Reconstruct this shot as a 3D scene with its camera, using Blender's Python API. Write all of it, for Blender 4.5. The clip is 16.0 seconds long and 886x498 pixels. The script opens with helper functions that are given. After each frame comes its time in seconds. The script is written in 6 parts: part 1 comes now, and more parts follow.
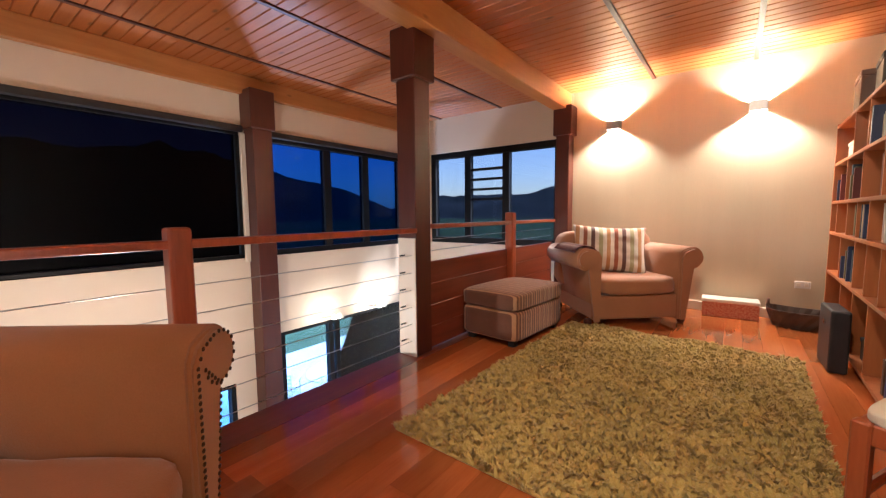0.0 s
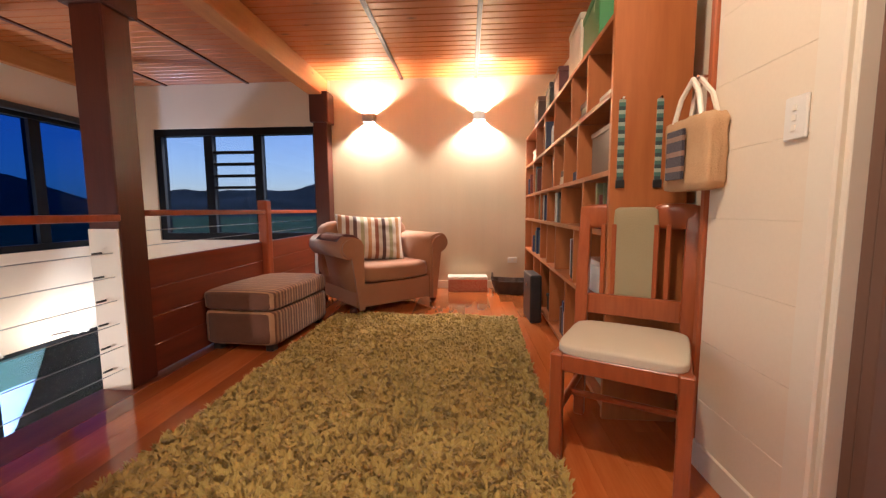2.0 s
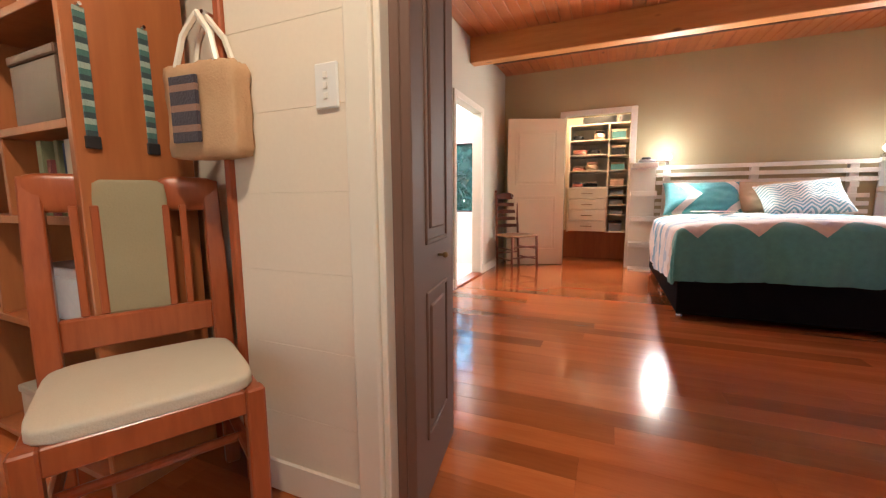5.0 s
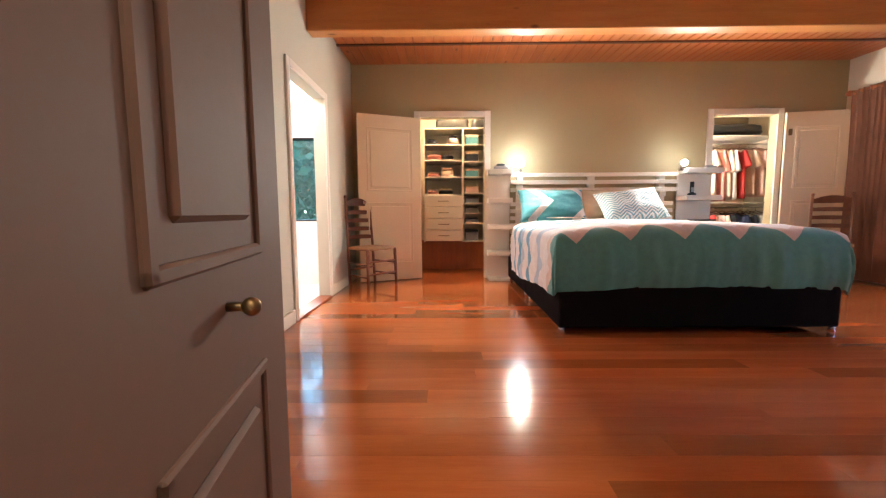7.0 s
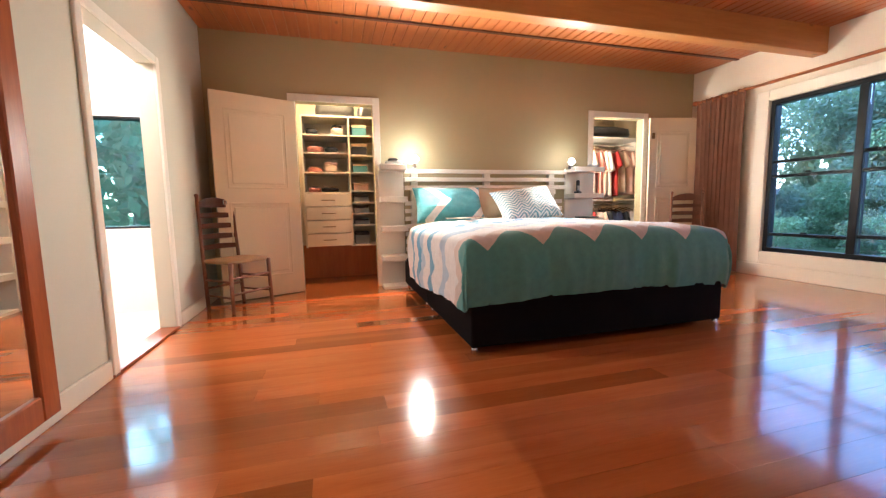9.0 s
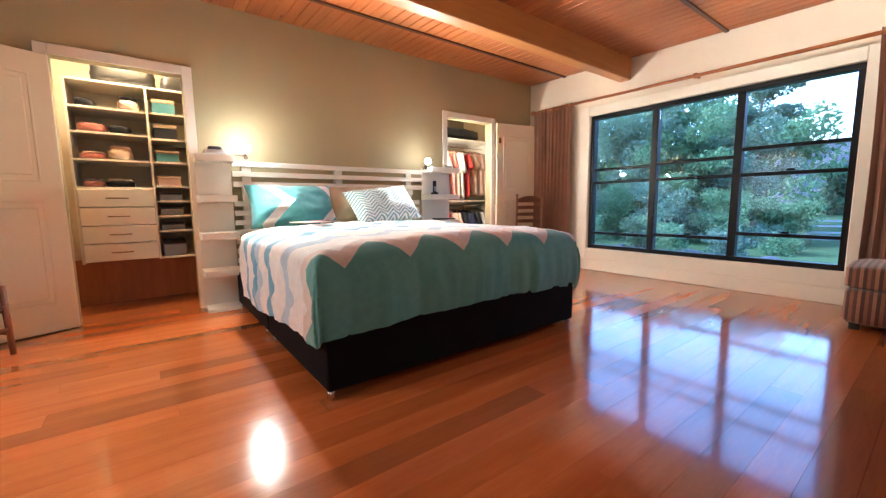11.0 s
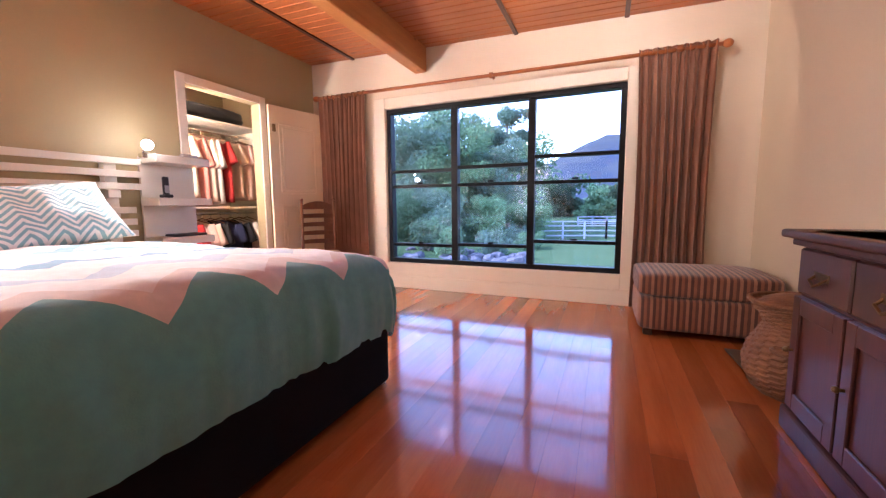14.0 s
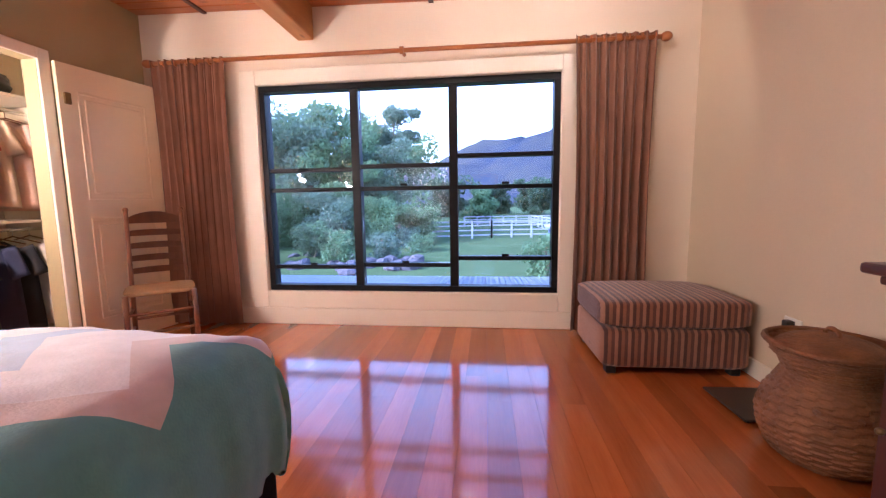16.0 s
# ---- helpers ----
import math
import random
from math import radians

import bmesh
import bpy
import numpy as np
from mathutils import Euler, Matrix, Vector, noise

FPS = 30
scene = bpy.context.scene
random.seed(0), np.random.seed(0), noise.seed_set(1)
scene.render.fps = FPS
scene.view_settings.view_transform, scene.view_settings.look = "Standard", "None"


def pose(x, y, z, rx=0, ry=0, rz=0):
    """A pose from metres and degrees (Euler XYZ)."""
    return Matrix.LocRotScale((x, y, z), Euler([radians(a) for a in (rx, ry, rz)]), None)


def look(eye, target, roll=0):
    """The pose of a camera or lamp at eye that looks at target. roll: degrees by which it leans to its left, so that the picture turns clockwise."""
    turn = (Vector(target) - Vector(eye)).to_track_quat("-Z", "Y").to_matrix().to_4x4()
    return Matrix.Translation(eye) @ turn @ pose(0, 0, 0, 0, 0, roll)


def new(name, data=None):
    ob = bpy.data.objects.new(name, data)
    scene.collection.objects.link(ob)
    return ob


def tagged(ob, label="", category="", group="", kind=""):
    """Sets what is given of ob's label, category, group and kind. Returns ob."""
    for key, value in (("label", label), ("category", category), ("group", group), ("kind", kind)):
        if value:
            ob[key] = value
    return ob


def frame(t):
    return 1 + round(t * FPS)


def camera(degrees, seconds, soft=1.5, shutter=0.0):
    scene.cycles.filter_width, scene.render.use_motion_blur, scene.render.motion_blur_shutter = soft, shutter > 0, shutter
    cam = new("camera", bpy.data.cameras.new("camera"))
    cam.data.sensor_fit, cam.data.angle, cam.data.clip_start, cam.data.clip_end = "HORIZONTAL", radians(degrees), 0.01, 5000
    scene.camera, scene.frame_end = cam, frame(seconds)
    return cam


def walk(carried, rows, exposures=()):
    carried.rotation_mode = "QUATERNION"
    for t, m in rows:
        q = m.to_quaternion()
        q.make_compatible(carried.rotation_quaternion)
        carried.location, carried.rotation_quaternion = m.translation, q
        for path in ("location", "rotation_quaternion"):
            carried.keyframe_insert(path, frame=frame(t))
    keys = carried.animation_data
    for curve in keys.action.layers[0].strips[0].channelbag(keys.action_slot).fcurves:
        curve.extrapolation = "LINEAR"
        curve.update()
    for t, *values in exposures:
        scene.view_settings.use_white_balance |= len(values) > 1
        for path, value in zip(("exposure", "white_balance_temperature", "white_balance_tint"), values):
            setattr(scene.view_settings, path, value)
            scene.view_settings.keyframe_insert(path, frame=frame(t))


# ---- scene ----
cam = camera(97.5, 16.0, soft=1.3)
# seconds, eye, target, roll
PATH = [
    (0, (-5.796, -2.078, 1.075), (-6.992, -0.484, 0.897), -0.5),
    (0.5, (-5.771, -2.029, 1.056), (-6.823, -0.338, 0.870), -0.8),
    (1, (-5.785, -1.991, 1.084), (-6.565, -0.162, 0.868), -0.5),
    (1.5, (-5.799, -1.927, 1.045), (-6.273, 0.005, 0.834), -0.4),
    (2, (-5.802, -1.89, 0.988), (-5.927, 0.096, 0.789), -0.4),
    (2.5, (-5.772, -1.829, 0.942), (-5.555, 0.149, 0.741), -0.5),
    (3, (-5.771, -1.745, 0.936), (-5.238, 0.169, 0.715), -0.9),
    (3.5, (-5.822, -1.656, 0.931), (-4.915, 0.113, 0.708), -1.0),
    (4, (-5.847, -1.583, 0.928), (-4.525, -0.099, 0.701), -0.8),
    (4.5, (-5.87, -1.534, 0.933), (-4.23, -0.414, 0.69), -0.7),
    (5, (-5.784, -1.463, 0.928), (-3.958, -0.685, 0.679), -0.4),
    (7.5, (-4.887, -1.175, 0.845), (-2.899, -1.277, 0.657), -0.6),
    (8, (-4.763, -1.18, 0.876), (-2.787, -1.415, 0.672), -0.8),
    (10.5, (-4.216, -1.296, 0.906), (-2.519, -2.332, 0.689), -0.9),
    (11, (-4.123, -1.353, 0.936), (-2.54, -2.552, 0.702), -0.6),
    (11.5, (-4.007, -1.439, 0.929), (-2.545, -2.784, 0.698), -0.6),
    (12, (-3.916, -1.542, 0.944), (-2.601, -3.03, 0.71), -0.6),
    (12.5, (-3.817, -1.691, 0.956), (-2.653, -3.301, 0.727), -0.5),
    (13, (-3.699, -1.854, 0.958), (-2.658, -3.546, 0.729), -0.5),
    (13.5, (-3.566, -2.02, 0.963), (-2.65, -3.784, 0.739), -0.5),
    (14, (-3.441, -2.187, 0.963), (-2.667, -4.018, 0.742), -0.5),
    (14.5, (-3.316, -2.377, 0.978), (-2.7, -4.267, 0.759), -0.5),
    (15, (-3.182, -2.571, 0.991), (-2.721, -4.505, 0.773), -0.5),
    (15.5, (-3.044, -2.737, 1.015), (-2.724, -4.698, 0.79), -0.7),
    (16, (-2.981, -2.952, 1.047), (-2.76, -4.927, 0.82), -0.8),
]
EXPOSURES = [(0.0, 1.70, 6000, 13), (2.0, 1.58, 6100, 14), (3.5, 1.48, 5950, 12), (4.5, 1.5, 5600, 6), (8.0, 1.58, 5700, 1), (10.5, 1.57, 5500, -3), (13.5, 1.59, 5900, 18), (16.0, 1.52, 5950, 21)]
walk(cam, [(t, look(eye, target, roll)) for t, eye, target, roll in PATH], EXPOSURES)

# ---- world and light ----
world = bpy.data.worlds.new("dusk_sky")
scene.world = world
world.use_nodes = True
wt = world.node_tree
sky = wt.nodes.new("ShaderNodeTexSky")
sky.sky_type, sky.sun_disc = "NISHITA", False
sky.sun_elevation, sky.sun_rotation = radians(30), radians(64)
sky.air_density, sky.dust_density, sky.ozone_density = 1.2, 0.6, 2.5
wt.links.new(sky.outputs["Color"], wt.nodes["Background"].inputs["Color"])
wt.nodes["Background"].inputs["Strength"].default_value = 0.55


def lamp(name, kind, loc, watts, colour, size=0.05, rot=None, spot=None):
    data = bpy.data.lights.new(name, kind)
    data.energy, data.color = watts, colour
    if kind == "AREA":
        data.shape, data.size, data.size_y = "RECTANGLE", size[0], size[1]
    elif kind == "SUN":
        data.angle = size
    else:
        data.shadow_soft_size = size
    if spot:
        data.spot_size, data.spot_blend = radians(spot), 0.3
    ob = new(name, data)
    ob.matrix_world = rot if rot is not None else pose(*loc)
    return ob


WARM, SOFT, COOL = (1.0, 0.72, 0.45), (1.0, 0.83, 0.64), (0.72, 0.82, 1.0)
lamp("evening_sun", "SUN", (0, 0, 30), 4.6, (0.84, 0.90, 1.0), radians(12), look((30, 15, 24), (0, 0, 0)))
# the two up-and-down wall lamps of the loft
for sx in (-7.0, -5.66):
    lamp("wall_lamp_bulb", "POINT", (sx, 2.93, 2.11), 50, (1.0, 0.90, 0.76), 0.014)
# bedside lamps
BEDL = (1.0, 0.85, 0.71)
for y, w in ((-2.10, 68), (-4.06, 54)):
    lamp("bedside_beam", "SPOT", (0, 0, 0), w, BEDL, 0.03, look((-0.315, y, 1.43), (-3.2, y, 1.25)), 178)
    lamp("bedside_bulb", "POINT", (-0.245, y, 1.505), 3.8 if y > -3 else 1.4, (1.0, 0.93, 0.86), 0.02)
# loft downlight, two added fills, lamps of wardrobes, bathroom and lower room
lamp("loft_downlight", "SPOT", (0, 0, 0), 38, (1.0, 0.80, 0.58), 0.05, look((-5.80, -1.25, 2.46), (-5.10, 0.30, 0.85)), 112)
# unseen fill added at ceiling height to brighten the bed's foot
lamp("bedroom_fill", "POINT", (-3.6, -3.1, 2.45), 3, BEDL, 0.06)
# unseen fill behind the camera, added to brighten the near armchair and rail
lamp("loft_fill", "POINT", (-6.9, -3.9, 2.40), 18, SOFT, 0.08)
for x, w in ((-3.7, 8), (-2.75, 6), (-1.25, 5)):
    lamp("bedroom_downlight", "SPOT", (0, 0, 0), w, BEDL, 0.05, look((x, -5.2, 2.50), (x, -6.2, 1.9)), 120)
lamp("wardrobe_bulb", "POINT", (0.26, -1.25, 2.42), 44, (1.0, 0.70, 0.44), 0.06)
lamp("wardrobe_bulb", "POINT", (0.2, -4.3, 1.62), 46, BEDL, 0.05)
lamp("bathroom_bulb", "POINT", (-1.6, 0.75, 2.3), 45, (1.0, 0.93, 0.86), 0.1)
lamp("void_bulb", "POINT", (-9.93, 1.05, -0.25), 3, (1.0, 0.9, 0.75), 0.04)
lamp("void_bulb", "POINT", (-9.93, 1.85, -0.25), 3, (1.0, 0.9, 0.75), 0.04)
lamp("lower_room_bulb", "POINT", (-8.6, -1.4, -0.14), 24, (1.0, 0.88, 0.74), 0.04)
# unseen blue fill added in place of dusk light on the deck
lamp("deck_dusk_fill", "POINT", (-11.6, 1.6, -0.6), 150, (0.50, 0.68, 1.0), 0.1)


# ---- materials ----
def material(name, a, b=None, rough=0.5, scale=6.0, stretch=(1, 1, 1), bump=0.0, fine=60.0, metal=0.0, coat=0.0, vary=0.0, contrast=0.25, emit=0.0, sheen=0.0, spec=0.5, knots=None):
    m = bpy.data.materials.new(name)
    m.use_nodes = True
    t = m.node_tree
    n, l = t.nodes, t.links
    s = n["Principled BSDF"]
    s.inputs["Roughness"].default_value, s.inputs["Metallic"].default_value = rough, metal
    s.inputs["Coat Weight"].default_value, s.inputs["Sheen Weight"].default_value = coat, sheen
    s.inputs["Specular IOR Level"].default_value = spec
    if coat:
        s.inputs["Coat Roughness"].default_value = 0.06
    b = b or tuple(c * 0.8 for c in a)
    co, mp = n.new("ShaderNodeTexCoord"), n.new("ShaderNodeMapping")
    l.new(co.outputs["Object"], mp.inputs["Vector"])
    mp.inputs["Scale"].default_value = stretch
    vec = mp.outputs["Vector"]
    info = n.new("ShaderNodeObjectInfo")
    if vary:
        add = n.new("ShaderNodeVectorMath")
        add.operation = "MULTIPLY_ADD"
        l.new(info.outputs["Random"], add.inputs[0])
        add.inputs[1].default_value = (37.0, 53.0, 71.0)
        l.new(vec, add.inputs[2])
        vec = add.outputs["Vector"]
    big, small = n.new("ShaderNodeTexNoise"), n.new("ShaderNodeTexNoise")
    big.inputs["Scale"].default_value, big.inputs["Detail"].default_value = scale, 5
    small.inputs["Scale"].default_value, small.inputs["Detail"].default_value = fine, 3
    l.new(vec, big.inputs["Vector"])
    l.new(vec, small.inputs["Vector"])
    ramp = n.new("ShaderNodeMapRange")
    ramp.inputs["From Min"].default_value, ramp.inputs["From Max"].default_value = 0.5 - contrast, 0.5 + contrast
    mixf = n.new("ShaderNodeMath")
    mixf.operation = "MULTIPLY_ADD"
    l.new(small.outputs["Fac"], mixf.inputs[0])
    mixf.inputs[1].default_value = 0.35
    sub = n.new("ShaderNodeMath")
    sub.operation = "MULTIPLY_ADD"
    l.new(big.outputs["Fac"], sub.inputs[0])
    sub.inputs[1].default_value, sub.inputs[2].default_value = 0.9, -0.12
    l.new(sub.outputs[0], mixf.inputs[2])
    l.new(mixf.outputs[0], ramp.inputs["Value"])
    mix = n.new("ShaderNodeMix")
    mix.data_type = "RGBA"
    mix.inputs["A"].default_value, mix.inputs["B"].default_value = (*a, 1), (*b, 1)
    l.new(ramp.outputs["Result"], mix.inputs["Factor"])
    colour = mix.outputs["Result"]
    if knots:
        kv, km, kr = n.new("ShaderNodeTexVoronoi"), n.new("ShaderNodeMix"), n.new("ShaderNodeMapRange")
        kmap = n.new("ShaderNodeMapping")
        kmap.inputs["Scale"].default_value = knots
        l.new(co.outputs["Object"], kmap.inputs["Vector"])
        l.new(kmap.outputs["Vector"], kv.inputs["Vector"])
        kv.inputs["Scale"].default_value = 1.0
        kr.inputs["From Min"].default_value, kr.inputs["From Max"].default_value = 0.045, 0.12
        kr.inputs["To Min"].default_value, kr.inputs["To Max"].default_value = 0.75, 0.0
        l.new(kv.outputs["Distance"], kr.inputs["Value"])
        km.data_type = "RGBA"
        l.new(kr.outputs["Result"], km.inputs["Factor"])
        l.new(colour, km.inputs["A"])
        km.inputs["B"].default_value = (0.12, 0.035, 0.012, 1)
        colour = km.outputs["Result"]
    if vary:
        hsv = n.new("ShaderNodeHueSaturation")
        val = n.new("ShaderNodeMapRange")
        val.inputs["To Min"].default_value, val.inputs["To Max"].default_value = 1 - vary, 1 + vary
        l.new(info.outputs["Random"], val.inputs["Value"])
        l.new(val.outputs["Result"], hsv.inputs["Value"])
        l.new(colour, hsv.inputs["Color"])
        colour = hsv.outputs["Color"]
    l.new(colour, s.inputs["Base Color"])
    if bump:
        bp = n.new("ShaderNodeBump")
        bp.inputs["Strength"].default_value, bp.inputs["Distance"].default_value = bump, 0.01
        l.new(small.outputs["Fac"], bp.inputs["Height"])
        l.new(bp.outputs["Normal"], s.inputs["Normal"])
    if emit:
        s.inputs["Emission Color"].default_value, s.inputs["Emission Strength"].default_value = (*a, 1), emit
    return m


def stripes(name, axis, period, colours, rough=0.9, bump=0.3, zig=0.0, zig_period=0.1, zig_axis="Y", sheen=0.3, start=0.0):
    """Bands of colour along an axis of the object; zig bends them into chevrons."""
    m = material(name, colours[0], rough=rough, bump=bump, fine=160, sheen=sheen)
    t = m.node_tree
    n, l = t.nodes, t.links
    sep = n.new("ShaderNodeSeparateXYZ")
    l.new(n["Texture Coordinate"].outputs["Object"], sep.inputs[0])
    ping = n.new("ShaderNodeMath")
    ping.operation = "PINGPONG"
    l.new(sep.outputs[zig_axis], ping.inputs[0])
    ping.inputs[1].default_value = zig_period
    sh = n.new("ShaderNodeMath")
    sh.operation = "MULTIPLY_ADD"
    l.new(ping.outputs[0], sh.inputs[0])
    sh.inputs[1].default_value = zig
    l.new(sep.outputs[axis], sh.inputs[2])
    fr = n.new("ShaderNodeMath")
    fr.operation = "MULTIPLY_ADD"
    l.new(sh.outputs[0], fr.inputs[0])
    fr.inputs[1].default_value, fr.inputs[2].default_value = 1.0 / period, start
    fc = n.new("ShaderNodeMath")
    fc.operation = "FRACT"
    l.new(fr.outputs[0], fc.inputs[0])
    ramp = n.new("ShaderNodeValToRGB")
    ramp.color_ramp.interpolation = "CONSTANT"
    while len(ramp.color_ramp.elements) < len(colours):
        ramp.color_ramp.elements.new(0.5)
    for i, c in enumerate(colours):
        e = ramp.color_ramp.elements[i]
        e.position, e.color = i / len(colours), (*c, 1)
    l.new(fc.outputs[0], ramp.inputs[0])
    mul = n.new("ShaderNodeMix")
    mul.data_type, mul.blend_type = "RGBA", "MULTIPLY"
    mul.inputs["Factor"].default_value = 0.28
    l.new(ramp.outputs["Color"], mul.inputs["A"])
    g = n.new("ShaderNodeTexNoise")
    g.inputs["Scale"].default_value = 25
    l.new(n["Texture Coordinate"].outputs["Object"], g.inputs["Vector"])
    l.new(g.outputs["Fac"], mul.inputs["B"])
    gain = n.new("ShaderNodeHueSaturation")
    gain.inputs["Value"].default_value = 1.16
    l.new(mul.outputs["Result"], gain.inputs["Color"])
    l.new(gain.outputs["Color"], n["Principled BSDF"].inputs["Base Color"])
    return m


def glass(name, tint=(1, 1, 1), rough=0.0, ior=1.5):
    m = bpy.data.materials.new(name)
    m.use_nodes = True
    t = m.node_tree
    n, l = t.nodes, t.links
    out = n["Material Output"]
    tr, gl, mx, fr = n.new("ShaderNodeBsdfTransparent"), n.new("ShaderNodeBsdfGlossy"), n.new("ShaderNodeMixShader"), n.new("ShaderNodeFresnel")
    tr.inputs["Color"].default_value = (*tint, 1)
    gl.inputs["Roughness"].default_value = rough
    fr.inputs["IOR"].default_value = ior
    l.new(fr.outputs[0], mx.inputs[0])
    l.new(tr.outputs[0], mx.inputs[1])
    l.new(gl.outputs[0], mx.inputs[2])
    l.new(mx.outputs[0], out.inputs["Surface"])
    return m


FLOOR = material("polished_hardwood", (0.50, 0.150, 0.038), (0.34, 0.080, 0.020), rough=0.13, scale=1.3, stretch=(9, 0.7, 9), fine=14, bump=0.008, coat=0.4, vary=0.30, contrast=0.3)
PINE = material("pine_lining", (0.52, 0.168, 0.043), (0.39, 0.104, 0.025), rough=0.38, scale=2.0, stretch=(0.8, 9, 9), fine=12, bump=0.03, coat=0.1, contrast=0.3, knots=(2.2, 5.5, 5.5))
PINE_Y = material("pine_beam", (0.60, 0.275, 0.08), (0.46, 0.175, 0.046), rough=0.42, scale=2.0, stretch=(9, 0.8, 9), fine=12, bump=0.04, contrast=0.3, knots=(5.5, 2.4, 5.5))
RED = material("red_brown_timber", (0.105, 0.026, 0.015), (0.065, 0.016, 0.010), rough=0.35, scale=2.0, stretch=(9, 9, 0.8), fine=12, bump=0.05, contrast=0.3)
REDY = material("red_brown_boards", (0.22, 0.05, 0.022), (0.13, 0.028, 0.014), rough=0.3, scale=2.0, stretch=(9, 0.8, 9), fine=12, bump=0.05, contrast=0.3, vary=0.15)
ORANGE = material("orange_newel_timber", (0.42, 0.10, 0.035), (0.28, 0.06, 0.022), rough=0.3, scale=2.5, stretch=(9, 9, 0.8), fine=12, bump=0.03)
CASE = material("bookcase_timber", (0.45, 0.15, 0.044), (0.33, 0.098, 0.028), rough=0.4, scale=2.2, stretch=(8, 8, 0.8), fine=10, bump=0.03, contrast=0.3)
CHAIRW = material("chair_timber", (0.40, 0.10, 0.030), (0.27, 0.058, 0.017), rough=0.28, scale=3, stretch=(8, 8, 0.9), fine=12, bump=0.03, coat=0.25)
OAKDARK = material("ladder_chair_timber", (0.21, 0.074, 0.028), (0.13, 0.043, 0.017), rough=0.45, scale=4, stretch=(6, 6, 1), fine=20, bump=0.05)
DRESS = material("dark_dresser_timber", (0.085, 0.021, 0.013), (0.042, 0.011, 0.008), rough=0.38, scale=3, stretch=(6, 6, 0.8), fine=14, bump=0.03, coat=0.15)
CREAM = material("cream_paint", (0.72, 0.64, 0.52), (0.66, 0.58, 0.46), rough=0.6, scale=1.5, fine=90, bump=0.04)
TAN = material("tan_paint", (0.43, 0.352, 0.195), (0.39, 0.317, 0.172), rough=0.65, scale=1.2, fine=90, bump=0.04)
WARMW = material("warm_white_wall", (0.78, 0.67, 0.52), (0.72, 0.61, 0.47), rough=0.6, scale=1.4, fine=90, bump=0.04)
MIRW = material("grey_cream_wall", (0.60, 0.56, 0.45), (0.56, 0.52, 0.41), rough=0.6, scale=1.4, fine=90, bump=0.04)
PEACH = material("peach_cream_wall", (0.64, 0.52, 0.37), (0.60, 0.48, 0.335), rough=0.6, scale=1.4, fine=90, bump=0.04)
SCONCEW = material("sconce_wall_board", (0.67, 0.565, 0.395), (0.61, 0.505, 0.345), rough=0.45, scale=1.3, stretch=(4, 1, 0.3), fine=40, bump=0.03)
WHITE = material("white_gloss_paint", (0.80, 0.74, 0.64), (0.76, 0.70, 0.60), rough=0.3, scale=2, fine=60, bump=0.02)
TRIMW = material("trim_paint", (0.78, 0.70, 0.57), (0.74, 0.66, 0.53), rough=0.4, scale=2, fine=60, bump=0.02)
DOORW = material("cream_door_paint", (0.80, 0.67, 0.47), (0.76, 0.63, 0.43), rough=0.35, scale=2, fine=60, bump=0.02)
BATHW = material("bathroom_white", (0.86, 0.85, 0.83), (0.82, 0.81, 0.8), rough=0.3, scale=2)
BLACK = material("black_aluminium", (0.005, 0.005, 0.006), (0.008, 0.008, 0.009), spec=0.2, rough=0.45, scale=10)
BEDBLK = material("black_bed_fabric", (0.004, 0.003, 0.004), (0.007, 0.005, 0.006), rough=0.9, scale=8, fine=250, bump=0.2, spec=0.15)
CHROME = material("chrome", (0.75, 0.75, 0.76), (0.6, 0.6, 0.62), rough=0.15, metal=1.0)
STEEL = material("steel_wire", (0.5, 0.48, 0.46), (0.4, 0.39, 0.38), rough=0.35, metal=1.0)
BRASS = material("aged_brass", (0.30, 0.19, 0.08), (0.16, 0.10, 0.05), rough=0.4, metal=1.0)
SUEDE = material("tan_suede", (0.43, 0.205, 0.105), (0.35, 0.155, 0.075), rough=0.85, scale=3, fine=180, bump=0.12, sheen=0.4)
SUEDE_S = material("brown_sofa_suede", (0.46, 0.20, 0.07), (0.37, 0.15, 0.048), rough=0.8, scale=3, fine=180, bump=0.12, sheen=0.4)
STUD = material("nailhead", (0.09, 0.045, 0.022), (0.06, 0.03, 0.015), rough=0.35, metal=0.6)
LINEN = material("pale_seat_linen", (0.66, 0.58, 0.44), (0.60, 0.52, 0.39), rough=0.9, scale=4, fine=220, bump=0.2)
KHAKI = material("khaki_splat_fabric", (0.34, 0.27, 0.15), (0.30, 0.235, 0.13), rough=0.9, scale=4, fine=220, bump=0.2)
RUG = material("olive_shag", (0.64, 0.48, 0.15), (0.46, 0.335, 0.09), rough=0.95, scale=2.2, fine=45, contrast=0.4, sheen=0.3)
CURTAIN = material("taupe_curtain", (0.25, 0.103, 0.052), (0.17, 0.067, 0.034), rough=0.85, scale=5, fine=240, bump=0.15, sheen=0.3)
WICKER = material("honey_wicker", (0.27, 0.112, 0.042), (0.13, 0.048, 0.018), rough=0.6, scale=14, fine=120, bump=0.4, contrast=0.2)
WICKERD = material("dark_wicker", (0.035, 0.02, 0.013), (0.075, 0.04, 0.022), rough=0.55, scale=14, fine=120, bump=0.4)
DARK = material("dark_plastic", (0.015, 0.014, 0.014), (0.03, 0.028, 0.028), rough=0.4, scale=8)
PLASTIC = material("white_plastic", (0.75, 0.72, 0.66), (0.72, 0.69, 0.63), rough=0.35, scale=4)
RUSH = material("woven_rush", (0.36, 0.20, 0.09), (0.25, 0.13, 0.055), rough=0.8, scale=20, stretch=(1, 6, 1), fine=60, bump=0.4)
